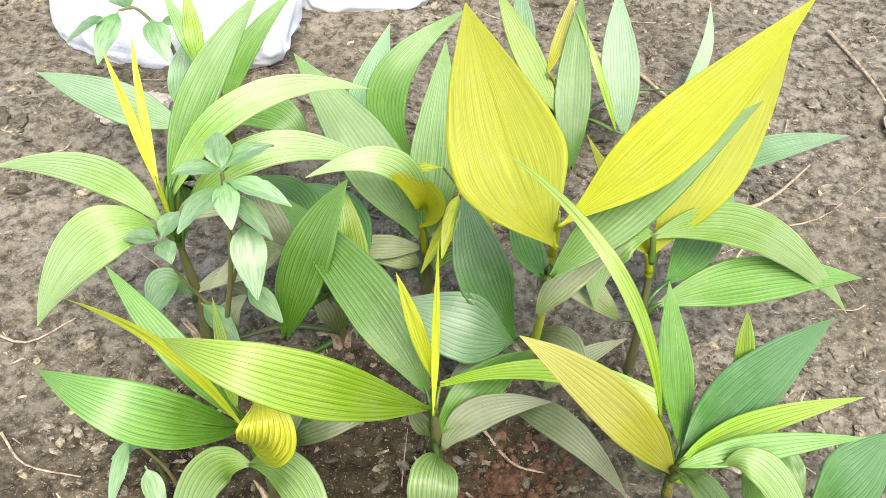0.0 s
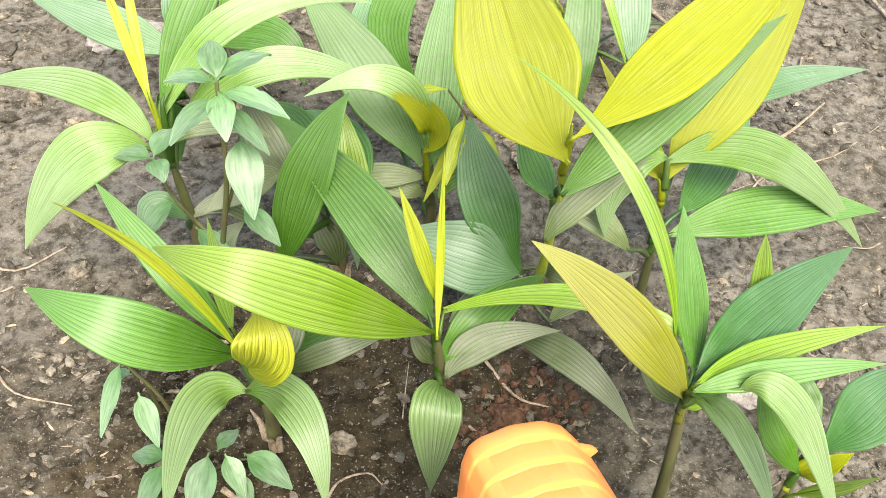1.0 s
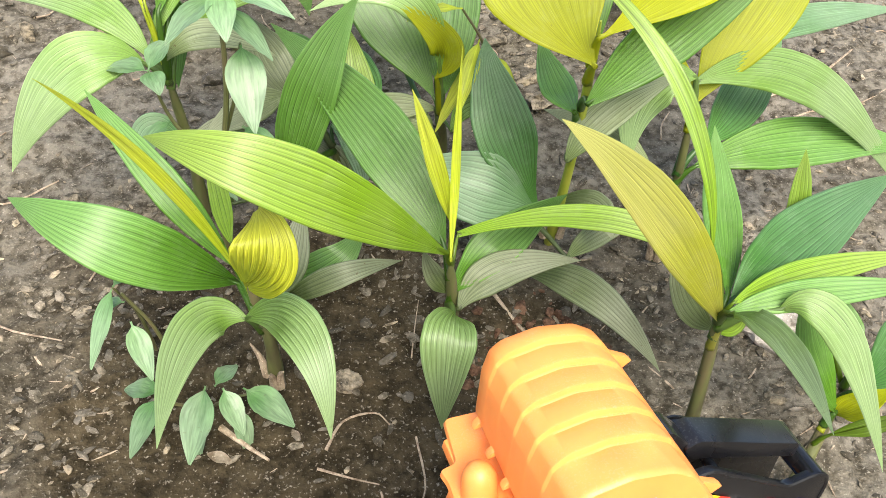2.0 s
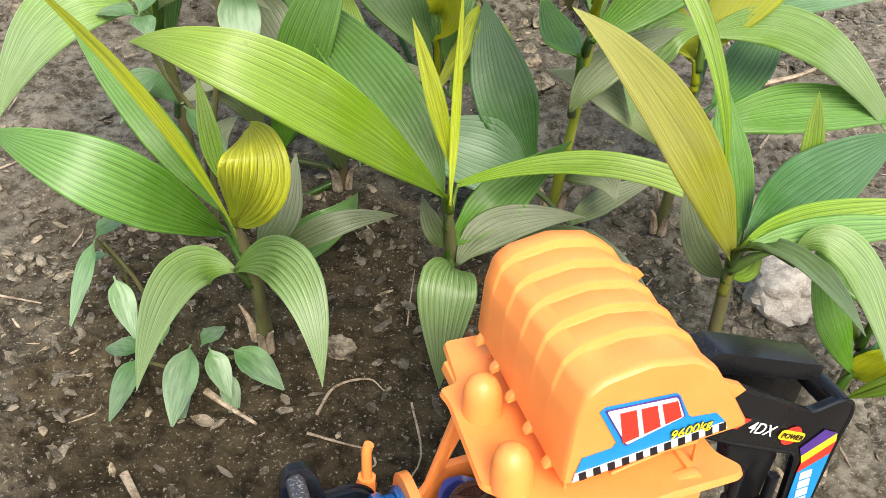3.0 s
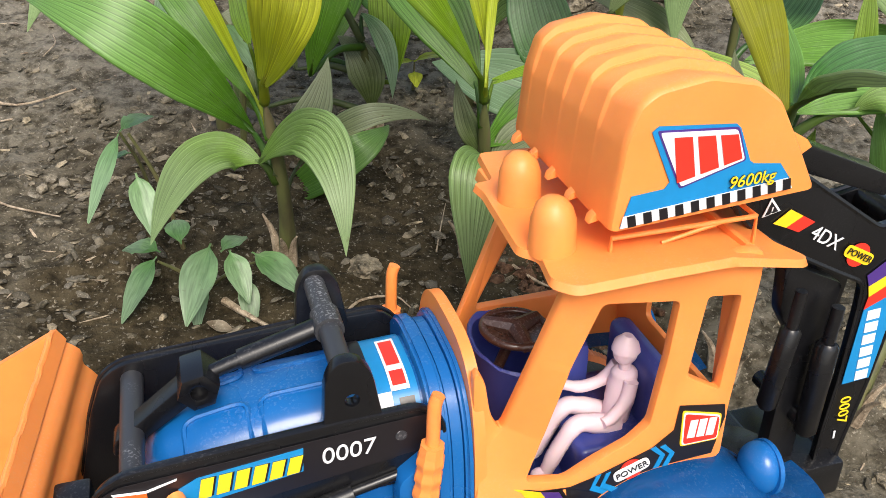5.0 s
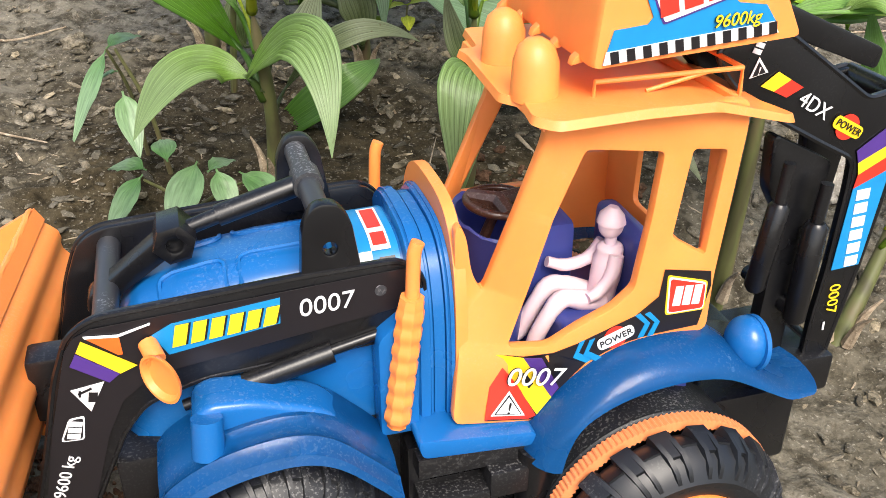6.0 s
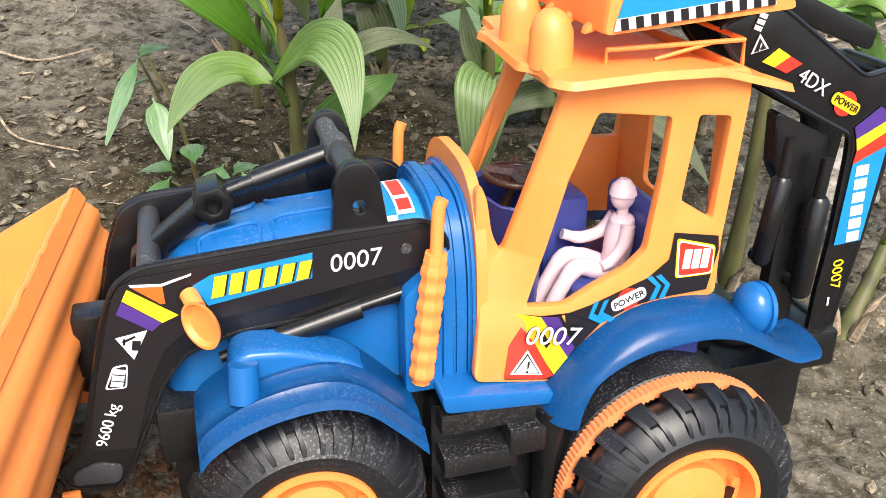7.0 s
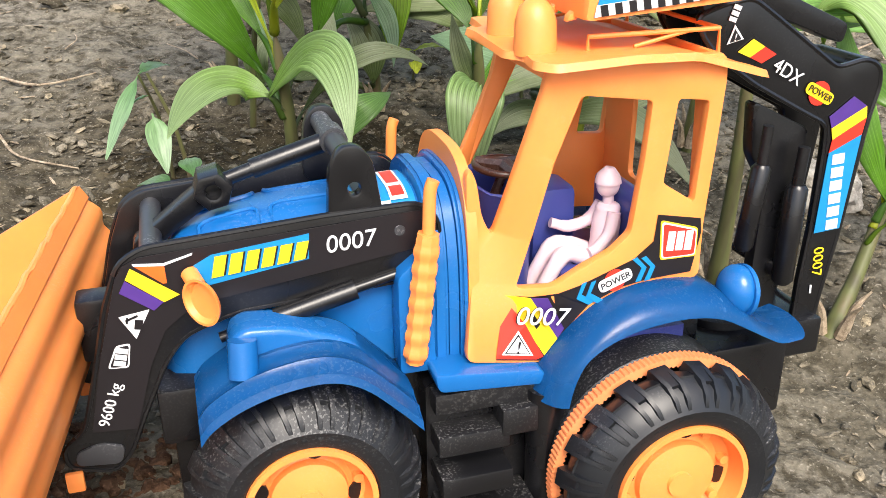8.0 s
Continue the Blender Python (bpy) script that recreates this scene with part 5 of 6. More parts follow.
def leaf(pl, base, mid, tip, width, kind, blunt=0, up=0, face=None, paddle=0):
    """A pleated blade along a bent midrib, on a stalk that leaves the stem."""
    b, m, t = Vector(base), Vector(mid), Vector(tip)
    f, top = Vector(pl["stem_foot"]), Vector(pl["stem_top"])
    ctrl = m * 2 - (b + t) * 0.5
    rng = random.Random(int(1e4 * (b.x + 2 * m.y + 3 * t.z + 9)))
    face = Vector(face).normalized() if face else (Vector((0, -0.62, 0.78)) + Vector((rng.uniform(-.18, .18), rng.uniform(-.1, .1), 0))).normalized()
    length = (m - b).length + (t - m).length
    narrow = width < 0.014
    npl = 2 if narrow else max(5, min(13, int(width / 0.0048) + 3))
    nu, nv = npl * 2, 26
    cup = rng.uniform(0.06, 0.16) * (1 if not up else -1)
    bm = bmesh.new()
    uvl = bm.loops.layers.uv.new("UVMap")
    rows = []
    for j in range(nv + 1):
        s = j / nv
        p = b * (1 - s) ** 2 + ctrl * 2 * s * (1 - s) + t * s * s
        tan = ((ctrl - b) * (1 - s) + (t - ctrl) * s)
        tan = tan.normalized() if tan.length > 1e-6 else Vector((0, 0, 1))
        side = tan.cross(face)
        if side.length < 0.2:
            side = tan.cross(Vector((0, 0.6, 0.8)))
        side.normalize()
        nrm = side.cross(tan).normalized()
        if blunt:
            w = min(1.0, 0.25 + 1.6 * s) * (1 if s < 0.93 else 0.92 - 0.2 * (s - 0.93) / 0.07)
        elif paddle:
            w = max(0.02, math.sin(math.pi * min(0.985, 0.05 + 0.95 * s) ** 1.25)) ** 0.62
        else:
            w = (math.sin(math.pi * min(1.0, 0.03 + 0.97 * s) ** (0.86 if width < 0.05 else 0.98))) ** 0.95 if s < 1 else 0.0
            if s < 0.45:
                w = w ** (1.35 if width < 0.05 else 1.9)
            w = max(w, 0.012)
        half = width * 0.5 * w
        row = []
        for i in range(nu + 1):
            u = i / nu * 2 - 1
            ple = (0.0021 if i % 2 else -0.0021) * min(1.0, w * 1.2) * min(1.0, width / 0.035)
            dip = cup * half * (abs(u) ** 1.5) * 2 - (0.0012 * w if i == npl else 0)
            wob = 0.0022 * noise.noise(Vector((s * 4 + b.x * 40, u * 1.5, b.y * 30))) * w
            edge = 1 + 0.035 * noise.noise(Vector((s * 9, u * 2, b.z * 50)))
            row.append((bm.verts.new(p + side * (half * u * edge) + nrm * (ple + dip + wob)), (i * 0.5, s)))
        rows.append(row)
    for a, c in zip(rows, rows[1:]):
        for i in range(nu):
            q = (a[i], a[i + 1], c[i + 1], c[i])
            fc = bm.faces.new([v for v, _ in q])
            for lp, (_, uvc) in zip(fc.loops, q):
                lp[uvl].uv = uvc
    # stalk from the stem to the blade, running on as a midrib under it
    k = max(0.15, min(1.0, ((b - f).dot(top - f)) / max(1e-6, (top - f).length_squared) - 0.12))
    root = f.lerp(top, k)
    sgap = (b - root).length
    line = bend(root, root.lerp(b, 0.5) + Vector((0, 0, 0.12 * sgap)), b, n=5)
    rib = [b * (1 - s) ** 2 + ctrl * 2 * s * (1 - s) + t * s * s for s in (0.08, 0.2, 0.35, 0.55)]
    lift = [q - face * (0.0036 + 0.002 * i) for i, q in enumerate(rib)]
    r0 = 0.0036 if width > 0.02 else 0.0022
    full = line + lift
    tube(bm, full, [r0 * (1 - 0.75 * i / (len(full) - 1)) for i in range(len(full))], 7)
    me = bpy.data.meshes.new("leaf")
    bm.to_mesh(me)
    bm.free()
    me.shade_smooth()
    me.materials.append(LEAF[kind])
    ob = new("leaf", me)
    ob.parent = pl
    return ob


pl = seedling((-0.138, 0.432, 0.026), (-0.139, 0.41, 0.165))
leaf(pl, (-0.158, 0.446, 0.126), (-0.206, 0.391, 0.213), (-0.282, 0.423, 0.221), 0.042, "green")
leaf(pl, (-0.153, 0.431, 0.157), (-0.199, 0.455, 0.213), (-0.251, 0.502, 0.248), 0.024, "green")
leaf(pl, (-0.145, 0.417, 0.161), (-0.179, 0.405, 0.258), (-0.207, 0.360, 0.350), 0.009, "spear")
leaf(pl, (-0.143, 0.404, 0.203), (-0.156, 0.440, 0.213), (-0.176, 0.500, 0.218), 0.014, "fresh")
leaf(pl, (-0.131, 0.381, 0.191), (-0.107, 0.342, 0.250), (-0.112, 0.365, 0.266), 0.038, "paddle", face=(-0.1, -0.9, 0.4), paddle=1)
leaf(pl, (-0.147, 0.416, 0.120), (-0.177, 0.392, 0.132), (-0.179, 0.302, 0.132), 0.033, "pale")
leaf(pl, (-0.147, 0.416, 0.120), (-0.099, 0.368, 0.164), (-0.079, 0.320, 0.118), 0.032, "pale")
leaf(pl, (-0.132, 0.451, 0.097), (-0.085, 0.434, 0.145), (-0.042, 0.468, 0.128), 0.018, "dull")
leaf(pl, (-0.134, 0.430, 0.128), (-0.121, 0.460, 0.133), (-0.115, 0.500, 0.157), 0.026, "dull")
pl = seedling((-0.008, 0.462, 0.021), (-0.007, 0.435, 0.16))
leaf(pl, (-0.011, 0.420, 0.183), (-0.086, 0.339, 0.307), (-0.165, 0.368, 0.311), 0.037, "fresh")
leaf(pl, (-0.012, 0.453, 0.160), (-0.061, 0.510, 0.214), (-0.143, 0.600, 0.243), 0.046, "green")
leaf(pl, (-0.007, 0.418, 0.177), (-0.005, 0.445, 0.236), (-0.003, 0.450, 0.317), 0.006, "spear")
leaf(pl, (-0.007, 0.440, 0.190), (-0.019, 0.445, 0.241), (-0.032, 0.455, 0.284), 0.012, "spear")
leaf(pl, (-0.005, 0.440, 0.126), (0.031, 0.480, 0.138), (0.071, 0.466, 0.195), 0.034, "green")
leaf(pl, (-0.000, 0.435, 0.113), (0.030, 0.460, 0.128), (0.088, 0.470, 0.129), 0.028, "dull")
leaf(pl, (-0.004, 0.423, 0.121), (-0.008, 0.385, 0.130), (-0.011, 0.370, 0.060), 0.038, "pale")
leaf(pl, (-0.002, 0.460, 0.162), (0.086, 0.450, 0.189), (0.161, 0.420, 0.181), 0.018, "fresh", blunt=1)
leaf(pl, (-0.008, 0.445, 0.119), (-0.018, 0.440, 0.142), (-0.025, 0.430, 0.176), 0.015, "dull")
pl = seedling((0.157, 0.364, 0.003), (0.154, 0.366, 0.19))
leaf(pl, (0.156, 0.365, 0.181), (0.097, 0.335, 0.291), (0.040, 0.330, 0.353), 0.031, "yelgreen")
leaf(pl, (0.136, 0.360, 0.246), (0.104, 0.400, 0.335), (0.037, 0.470, 0.373), 0.010, "fresh")
leaf(pl, (0.162, 0.382, 0.189), (0.173, 0.457, 0.192), (0.177, 0.521, 0.214), 0.028, "green")
leaf(pl, (0.164, 0.377, 0.189), (0.223, 0.432, 0.191), (0.317, 0.520, 0.174), 0.046, "dark")
leaf(pl, (0.158, 0.362, 0.202), (0.220, 0.400, 0.191), (0.315, 0.440, 0.171), 0.019, "fresh")
leaf(pl, (0.156, 0.360, 0.196), (0.211, 0.370, 0.203), (0.286, 0.380, 0.201), 0.019, "green")
leaf(pl, (0.152, 0.350, 0.205), (0.158, 0.302, 0.240), (0.154, 0.222, 0.270), 0.023, "pale")
leaf(pl, (0.186, 0.360, 0.199), (0.217, 0.345, 0.196), (0.260, 0.310, 0.108), 0.025, "pale")
leaf(pl, (0.162, 0.385, 0.153), (0.141, 0.390, 0.175), (0.129, 0.400, 0.214), 0.020, "dull")
leaf(pl, (0.154, 0.370, 0.171), (0.172, 0.380, 0.163), (0.185, 0.400, 0.168), 0.012, "fresh")
pl = seedling((0.083, 0.6, 0.026), (0.078, 0.475, 0.32), 0.62, True)
leaf(pl, (0.078, 0.470, 0.292), (0.046, 0.530, 0.327), (0.016, 0.600, 0.409), 0.082, "yellow")
leaf(pl, (0.078, 0.470, 0.312), (0.163, 0.540, 0.337), (0.272, 0.620, 0.404), 0.050, "yellow")
leaf(pl, (0.077, 0.475, 0.261), (0.147, 0.530, 0.292), (0.237, 0.580, 0.341), 0.040, "green")
leaf(pl, (0.074, 0.500, 0.238), (0.066, 0.550, 0.228), (0.057, 0.600, 0.235), 0.025, "green")
leaf(pl, (0.073, 0.500, 0.196), (0.103, 0.520, 0.225), (0.157, 0.560, 0.229), 0.026, "dull")
pl = seedling((0.176, 0.582, 0.019), (0.175, 0.57, 0.19), 0.66, False)
leaf(pl, (0.173, 0.570, 0.193), (0.223, 0.620, 0.261), (0.292, 0.690, 0.338), 0.061, "yellow")
leaf(pl, (0.172, 0.570, 0.217), (0.273, 0.600, 0.197), (0.388, 0.620, 0.079), 0.039, "pale")
leaf(pl, (0.190, 0.575, 0.135), (0.283, 0.600, 0.142), (0.395, 0.630, 0.116), 0.043, "green")
leaf(pl, (0.232, 0.720, 0.156), (0.335, 0.800, 0.141), (0.460, 0.860, 0.122), 0.034, "bluegreen")
leaf(pl, (0.199, 0.590, 0.148), (0.239, 0.640, 0.165), (0.275, 0.700, 0.198), 0.041, "dark")
leaf(pl, (0.170, 0.570, 0.199), (0.159, 0.600, 0.211), (0.125, 0.660, 0.257), 0.026, "yellow")
leaf(pl, (0.170, 0.565, 0.225), (0.133, 0.555, 0.218), (0.129, 0.550, 0.154), 0.038, "pale")
leaf(pl, (0.154, 0.560, 0.130), (0.115, 0.570, 0.166), (0.065, 0.590, 0.177), 0.028, "dull")
pl = seedling((-0.018, 0.69, 0.039), (-0.017, 0.65, 0.13))
leaf(pl, (-0.021, 0.650, 0.143), (-0.068, 0.700, 0.204), (-0.139, 0.760, 0.281), 0.058, "green")
leaf(pl, (-0.017, 0.630, 0.186), (-0.044, 0.620, 0.258), (-0.115, 0.610, 0.248), 0.028, "pale", up=1)
leaf(pl, (-0.014, 0.650, 0.150), (-0.007, 0.710, 0.204), (0.003, 0.780, 0.285), 0.049, "green")
leaf(pl, (-0.027, 0.720, 0.184), (-0.055, 0.820, 0.212), (0.027, 0.880, 0.267), 0.042, "green")
leaf(pl, (-0.087, 0.800, 0.134), (-0.083, 0.860, 0.167), (-0.060, 0.950, 0.215), 0.048, "bluegreen")
leaf(pl, (-0.024, 0.660, 0.105), (-0.051, 0.660, 0.120), (-0.108, 0.680, 0.110), 0.027, "dull")
leaf(pl, (-0.020, 0.630, 0.179), (-0.013, 0.625, 0.216), (-0.054, 0.615, 0.256), 0.030, "yellow", up=1)
leaf(pl, (-0.021, 0.660, 0.127), (-0.067, 0.660, 0.128), (-0.122, 0.660, 0.118), 0.025, "dull")
leaf(pl, (-0.007, 0.630, 0.125), (0.013, 0.630, 0.153), (0.044, 0.630, 0.129), 0.019, "pale")
pl = seedling((0.042, 0.6, 0.028), (0.04, 0.585, 0.1))
leaf(pl, (0.070, 0.585, 0.077), (0.036, 0.610, 0.143), (0.019, 0.650, 0.204), 0.051, "dark")
leaf(pl, (0.068, 0.585, 0.077), (0.018, 0.575, 0.106), (-0.049, 0.600, 0.114), 0.065, "bluegreen")
leaf(pl, (0.065, 0.585, 0.049), (0.030, 0.570, 0.058), (0.003, 0.560, 0.038), 0.026, "dull")
leaf(pl, (0.084, 0.600, 0.070), (0.108, 0.550, 0.109), (0.120, 0.520, 0.104), 0.030, "dull")
leaf(pl, (0.053, 0.520, 0.066), (0.101, 0.470, 0.094), (0.152, 0.430, 0.053), 0.028, "dull")
leaf(pl, (0.089, 0.530, 0.073), (0.122, 0.560, 0.077), (0.170, 0.580, 0.086), 0.021, "dull")
pl = seedling((-0.1, 0.62, 0.039), (-0.105, 0.6, 0.13))
leaf(pl, (-0.137, 0.545, 0.123), (-0.106, 0.535, 0.227), (-0.070, 0.540, 0.299), 0.041, "green")
leaf(pl, (-0.194, 0.580, -0.021), (-0.113, 0.520, 0.062), (-0.080, 0.560, 0.077), 0.035, "green")
leaf(pl, (-0.081, 0.600, 0.095), (-0.084, 0.620, 0.162), (-0.094, 0.660, 0.208), 0.036, "fresh")
leaf(pl, (-0.159, 0.600, 0.103), (-0.184, 0.600, 0.145), (-0.224, 0.580, 0.140), 0.025, "dull")
leaf(pl, (-0.141, 0.620, 0.105), (-0.141, 0.700, 0.144), (-0.213, 0.780, 0.118), 0.044, "green")
leaf(pl, (-0.138, 0.600, 0.179), (-0.169, 0.590, 0.172), (-0.201, 0.570, 0.159), 0.031, "dull")
leaf(pl, (-0.135, 0.620, 0.162), (-0.157, 0.640, 0.188), (-0.177, 0.670, 0.210), 0.041, "dull")
leaf(pl, (-0.105, 0.600, 0.152), (-0.084, 0.585, 0.132), (-0.078, 0.570, 0.095), 0.016, "bluegreen")
leaf(pl, (-0.099, 0.600, 0.072), (-0.104, 0.600, 0.110), (-0.126, 0.610, 0.129), 0.031, "dull")
leaf(pl, (-0.197, 0.600, 0.065), (-0.200, 0.600, 0.095), (-0.180, 0.610, 0.115), 0.026, "dull")
leaf(pl, (-0.077, 0.640, 0.123), (-0.101, 0.690, 0.145), (-0.150, 0.730, 0.149), 0.049, "dark")
pl = seedling((-0.225, 0.6, 0.045), (-0.22, 0.575, 0.21))
leaf(pl, (-0.230, 0.575, 0.228), (-0.285, 0.600, 0.261), (-0.384, 0.630, 0.245), 0.029, "pale")
leaf(pl, (-0.234, 0.570, 0.226), (-0.281, 0.545, 0.230), (-0.338, 0.530, 0.154), 0.048, "pale")
leaf(pl, (-0.228, 0.580, 0.236), (-0.159, 0.620, 0.313), (-0.061, 0.660, 0.303), 0.028, "pale")
leaf(pl, (-0.218, 0.580, 0.262), (-0.196, 0.660, 0.312), (-0.154, 0.720, 0.361), 0.033, "green")
leaf(pl, (-0.228, 0.580, 0.262), (-0.242, 0.600, 0.313), (-0.259, 0.620, 0.364), 0.008, "spear")
leaf(pl, (-0.226, 0.580, 0.268), (-0.236, 0.610, 0.311), (-0.241, 0.640, 0.366), 0.008, "spear")
leaf(pl, (-0.219, 0.575, 0.225), (-0.185, 0.580, 0.245), (-0.141, 0.600, 0.214), 0.023, "dull")
leaf(pl, (-0.216, 0.600, 0.223), (-0.141, 0.620, 0.271), (-0.051, 0.640, 0.235), 0.031, "pale")
leaf(pl, (-0.213, 0.600, 0.264), (-0.228, 0.630, 0.218), (-0.236, 0.640, 0.158), 0.029, "green")
leaf(pl, (-0.217, 0.575, 0.148), (-0.242, 0.570, 0.167), (-0.253, 0.560, 0.136), 0.024, "bluegreen")
pl = seedling((-0.24, 0.86, 0.066), (-0.235, 0.83, 0.17))
leaf(pl, (-0.281, 0.830, 0.153), (-0.353, 0.840, 0.181), (-0.435, 0.860, 0.203), 0.044, "bluegreen")
leaf(pl, (-0.262, 0.860, 0.209), (-0.277, 0.880, 0.245), (-0.296, 0.900, 0.280), 0.016, "green")
leaf(pl, (-0.261, 0.860, 0.209), (-0.265, 0.880, 0.245), (-0.272, 0.900, 0.283), 0.020, "fresh")
leaf(pl, (-0.270, 0.840, 0.158), (-0.177, 0.800, 0.191), (-0.144, 0.780, 0.148), 0.043, "green")
leaf(pl, (-0.290, 0.860, 0.152), (-0.291, 0.900, 0.179), (-0.289, 0.930, 0.205), 0.035, "bluegreen")
leaf(pl, (-0.235, 0.840, 0.165), (-0.218, 0.920, 0.203), (-0.167, 0.980, 0.242), 0.028, "green")
pl = seedling((0.13, 0.95, 0.05), (0.13, 0.92, 0.16))
leaf(pl, (0.149, 0.860, 0.075), (0.151, 0.920, 0.152), (0.163, 1.000, 0.226), 0.042, "green")
leaf(pl, (0.214, 0.900, 0.096), (0.210, 0.960, 0.159), (0.209, 1.020, 0.224), 0.046, "bluegreen")
leaf(pl, (0.204, 0.900, 0.100), (0.181, 0.930, 0.162), (0.155, 0.980, 0.214), 0.010, "fresh")
leaf(pl, (0.132, 0.900, 0.127), (0.096, 0.950, 0.180), (0.063, 1.000, 0.233), 0.033, "fresh")
leaf(pl, (0.120, 0.920, 0.167), (0.141, 0.980, 0.186), (0.160, 1.030, 0.219), 0.017, "yelgreen")
leaf(pl, (0.103, 1.000, 0.121), (0.101, 1.050, 0.157), (0.098, 1.100, 0.194), 0.031, "bluegreen")
leaf(pl, (0.316, 1.050, 0.067), (0.346, 1.080, 0.100), (0.353, 1.120, 0.157), 0.020, "bluegreen")
pl = seedling((0.23, 0.342, -0.003), (0.268, 0.392, 0.085))
leaf(pl, (0.261, 0.380, 0.134), (0.248, 0.400, 0.146), (0.237, 0.430, 0.159), 0.027, "green")
leaf(pl, (0.268, 0.380, 0.096), (0.318, 0.420, 0.097), (0.365, 0.460, 0.102), 0.050, "dark")
leaf(pl, (0.263, 0.380, 0.074), (0.226, 0.375, 0.141), (0.207, 0.380, 0.195), 0.027, "green")
leaf(pl, (0.266, 0.385, 0.064), (0.271, 0.375, 0.087), (0.288, 0.370, 0.115), 0.022, "yellow")
leaf(pl, (0.260, 0.370, 0.061), (0.273, 0.350, 0.102), (0.283, 0.330, 0.148), 0.013, "fresh")
leaf(pl, (0.228, 0.455, 0.155), (0.224, 0.460, 0.198), (0.219, 0.465, 0.237), 0.016, "fresh")


# ---- herbs: small broad-leaved plants ----
def herb(label, stems, leaves, kind="herb"):
    """stems: bent lines with radii; leaves: base, direction, length, width, droop."""
    h = thing("pepper_seedling", Matrix.Identity(4), label, "plant", "small herbs")
    for pts, r in stems:
        bm = bmesh.new()
        line = bend(*pts, n=5)
        tube(bm, line, [r * (1 - 0.5 * i / (len(line) - 1)) for i in range(len(line))], 8)
        part("stem", bm, STEM, h)
    for base, az_deg, ln, wd, rise in leaves:
        bm = bmesh.new()
        uvl = bm.loops.layers.uv.new("UVMap")
        b = Vector(base)
        a = radians(az_deg)
        d = Vector((math.cos(a), math.sin(a), 0))
        sd = Vector((-math.sin(a), math.cos(a), 0))
        rows = []
        for j in range(13):
            s = j / 12
            ss = max(0, (s - 0.12) / 0.88)
            w = 0.5 * wd * (math.sin(math.pi * ss ** 0.75) ** 0.9 if 0 < ss < 1 else 0.02) + 0.0006
            p = b + d * ln * s * math.cos(radians(rise) * (1 - 0.3 * s)) + Vector((0, 0, ln * (math.sin(radians(rise)) * s - 0.35 * s * s)))
            rows.append([(bm.verts.new(p + sd * w * u + Vector((0, 0, 0.22 * w * abs(u) + 0.0016 * noise.noise(Vector((s * 9, u * 3, ln * 900)))))), (0.5 + 0.5 * u, s)) for u in (-1, -0.6, -0.25, 0, 0.25, 0.6, 1)])
        for r0, r1 in zip(rows, rows[1:]):
            for i in range(6):
                q = (r0[i], r0[i + 1], r1[i + 1], r1[i])
                fc = bm.faces.new([v for v, _ in q])
                for lp, (_, c) in zip(fc.loops, q):
                    lp[uvl].uv = c
        me = bpy.data.meshes.new("leaf")
        bm.to_mesh(me)
        bm.free()
        me.shade_smooth()
        me.materials.append(LEAF[kind])
        new("leaf", me).parent = h
    return h


def gp(x, y, up=0.0):
    return (x, y, ground_height(x, y) + up)


rng = random.Random(21)
top = (-0.156, 0.520, 0.320)
herb("bushy green pepper seedling with pointed oval leaves", [((gp(-0.200, 0.565), (-0.190, 0.555, 0.12), (-0.165, 0.53, 0.23), top), 0.0030), (((-0.190, 0.555, 0.14), (-0.215, 0.55, 0.19), (-0.222, 0.545, 0.235)), 0.002), (((-0.180, 0.545, 0.17), (-0.160, 0.535, 0.225), (-0.150, 0.53, 0.268)), 0.0018)],
     [(top, 105, 0.034, 0.019, 55), (top, 32, 0.044, 0.019, 32), ((-0.156, 0.520, 0.312), -18, 0.052, 0.019, 8), (top, 195, 0.036, 0.018, 28), ((-0.156, 0.520, 0.308), 232, 0.046, 0.019, 2), ((-0.156, 0.520, 0.312), 285, 0.034, 0.018, -10), ((-0.157, 0.521, 0.300), 330, 0.040, 0.016, -20),
      ((-0.150, 0.53, 0.268), 285, 0.046, 0.026, -40), ((-0.158, 0.53, 0.20), 330, 0.035, 0.02, -20),
      ((-0.222, 0.545, 0.235), 60, 0.030, 0.018, 50), ((-0.222, 0.545, 0.235), 170, 0.034, 0.020, 15), ((-0.222, 0.545, 0.235), 300, 0.026, 0.016, 10), ((-0.215, 0.55, 0.19), 210, 0.04, 0.022, -30), ((-0.205, 0.552, 0.16), 330, 0.04, 0.02, -30)])
w0 = gp(-0.190, 0.408)
WX, WY, WZ = w0
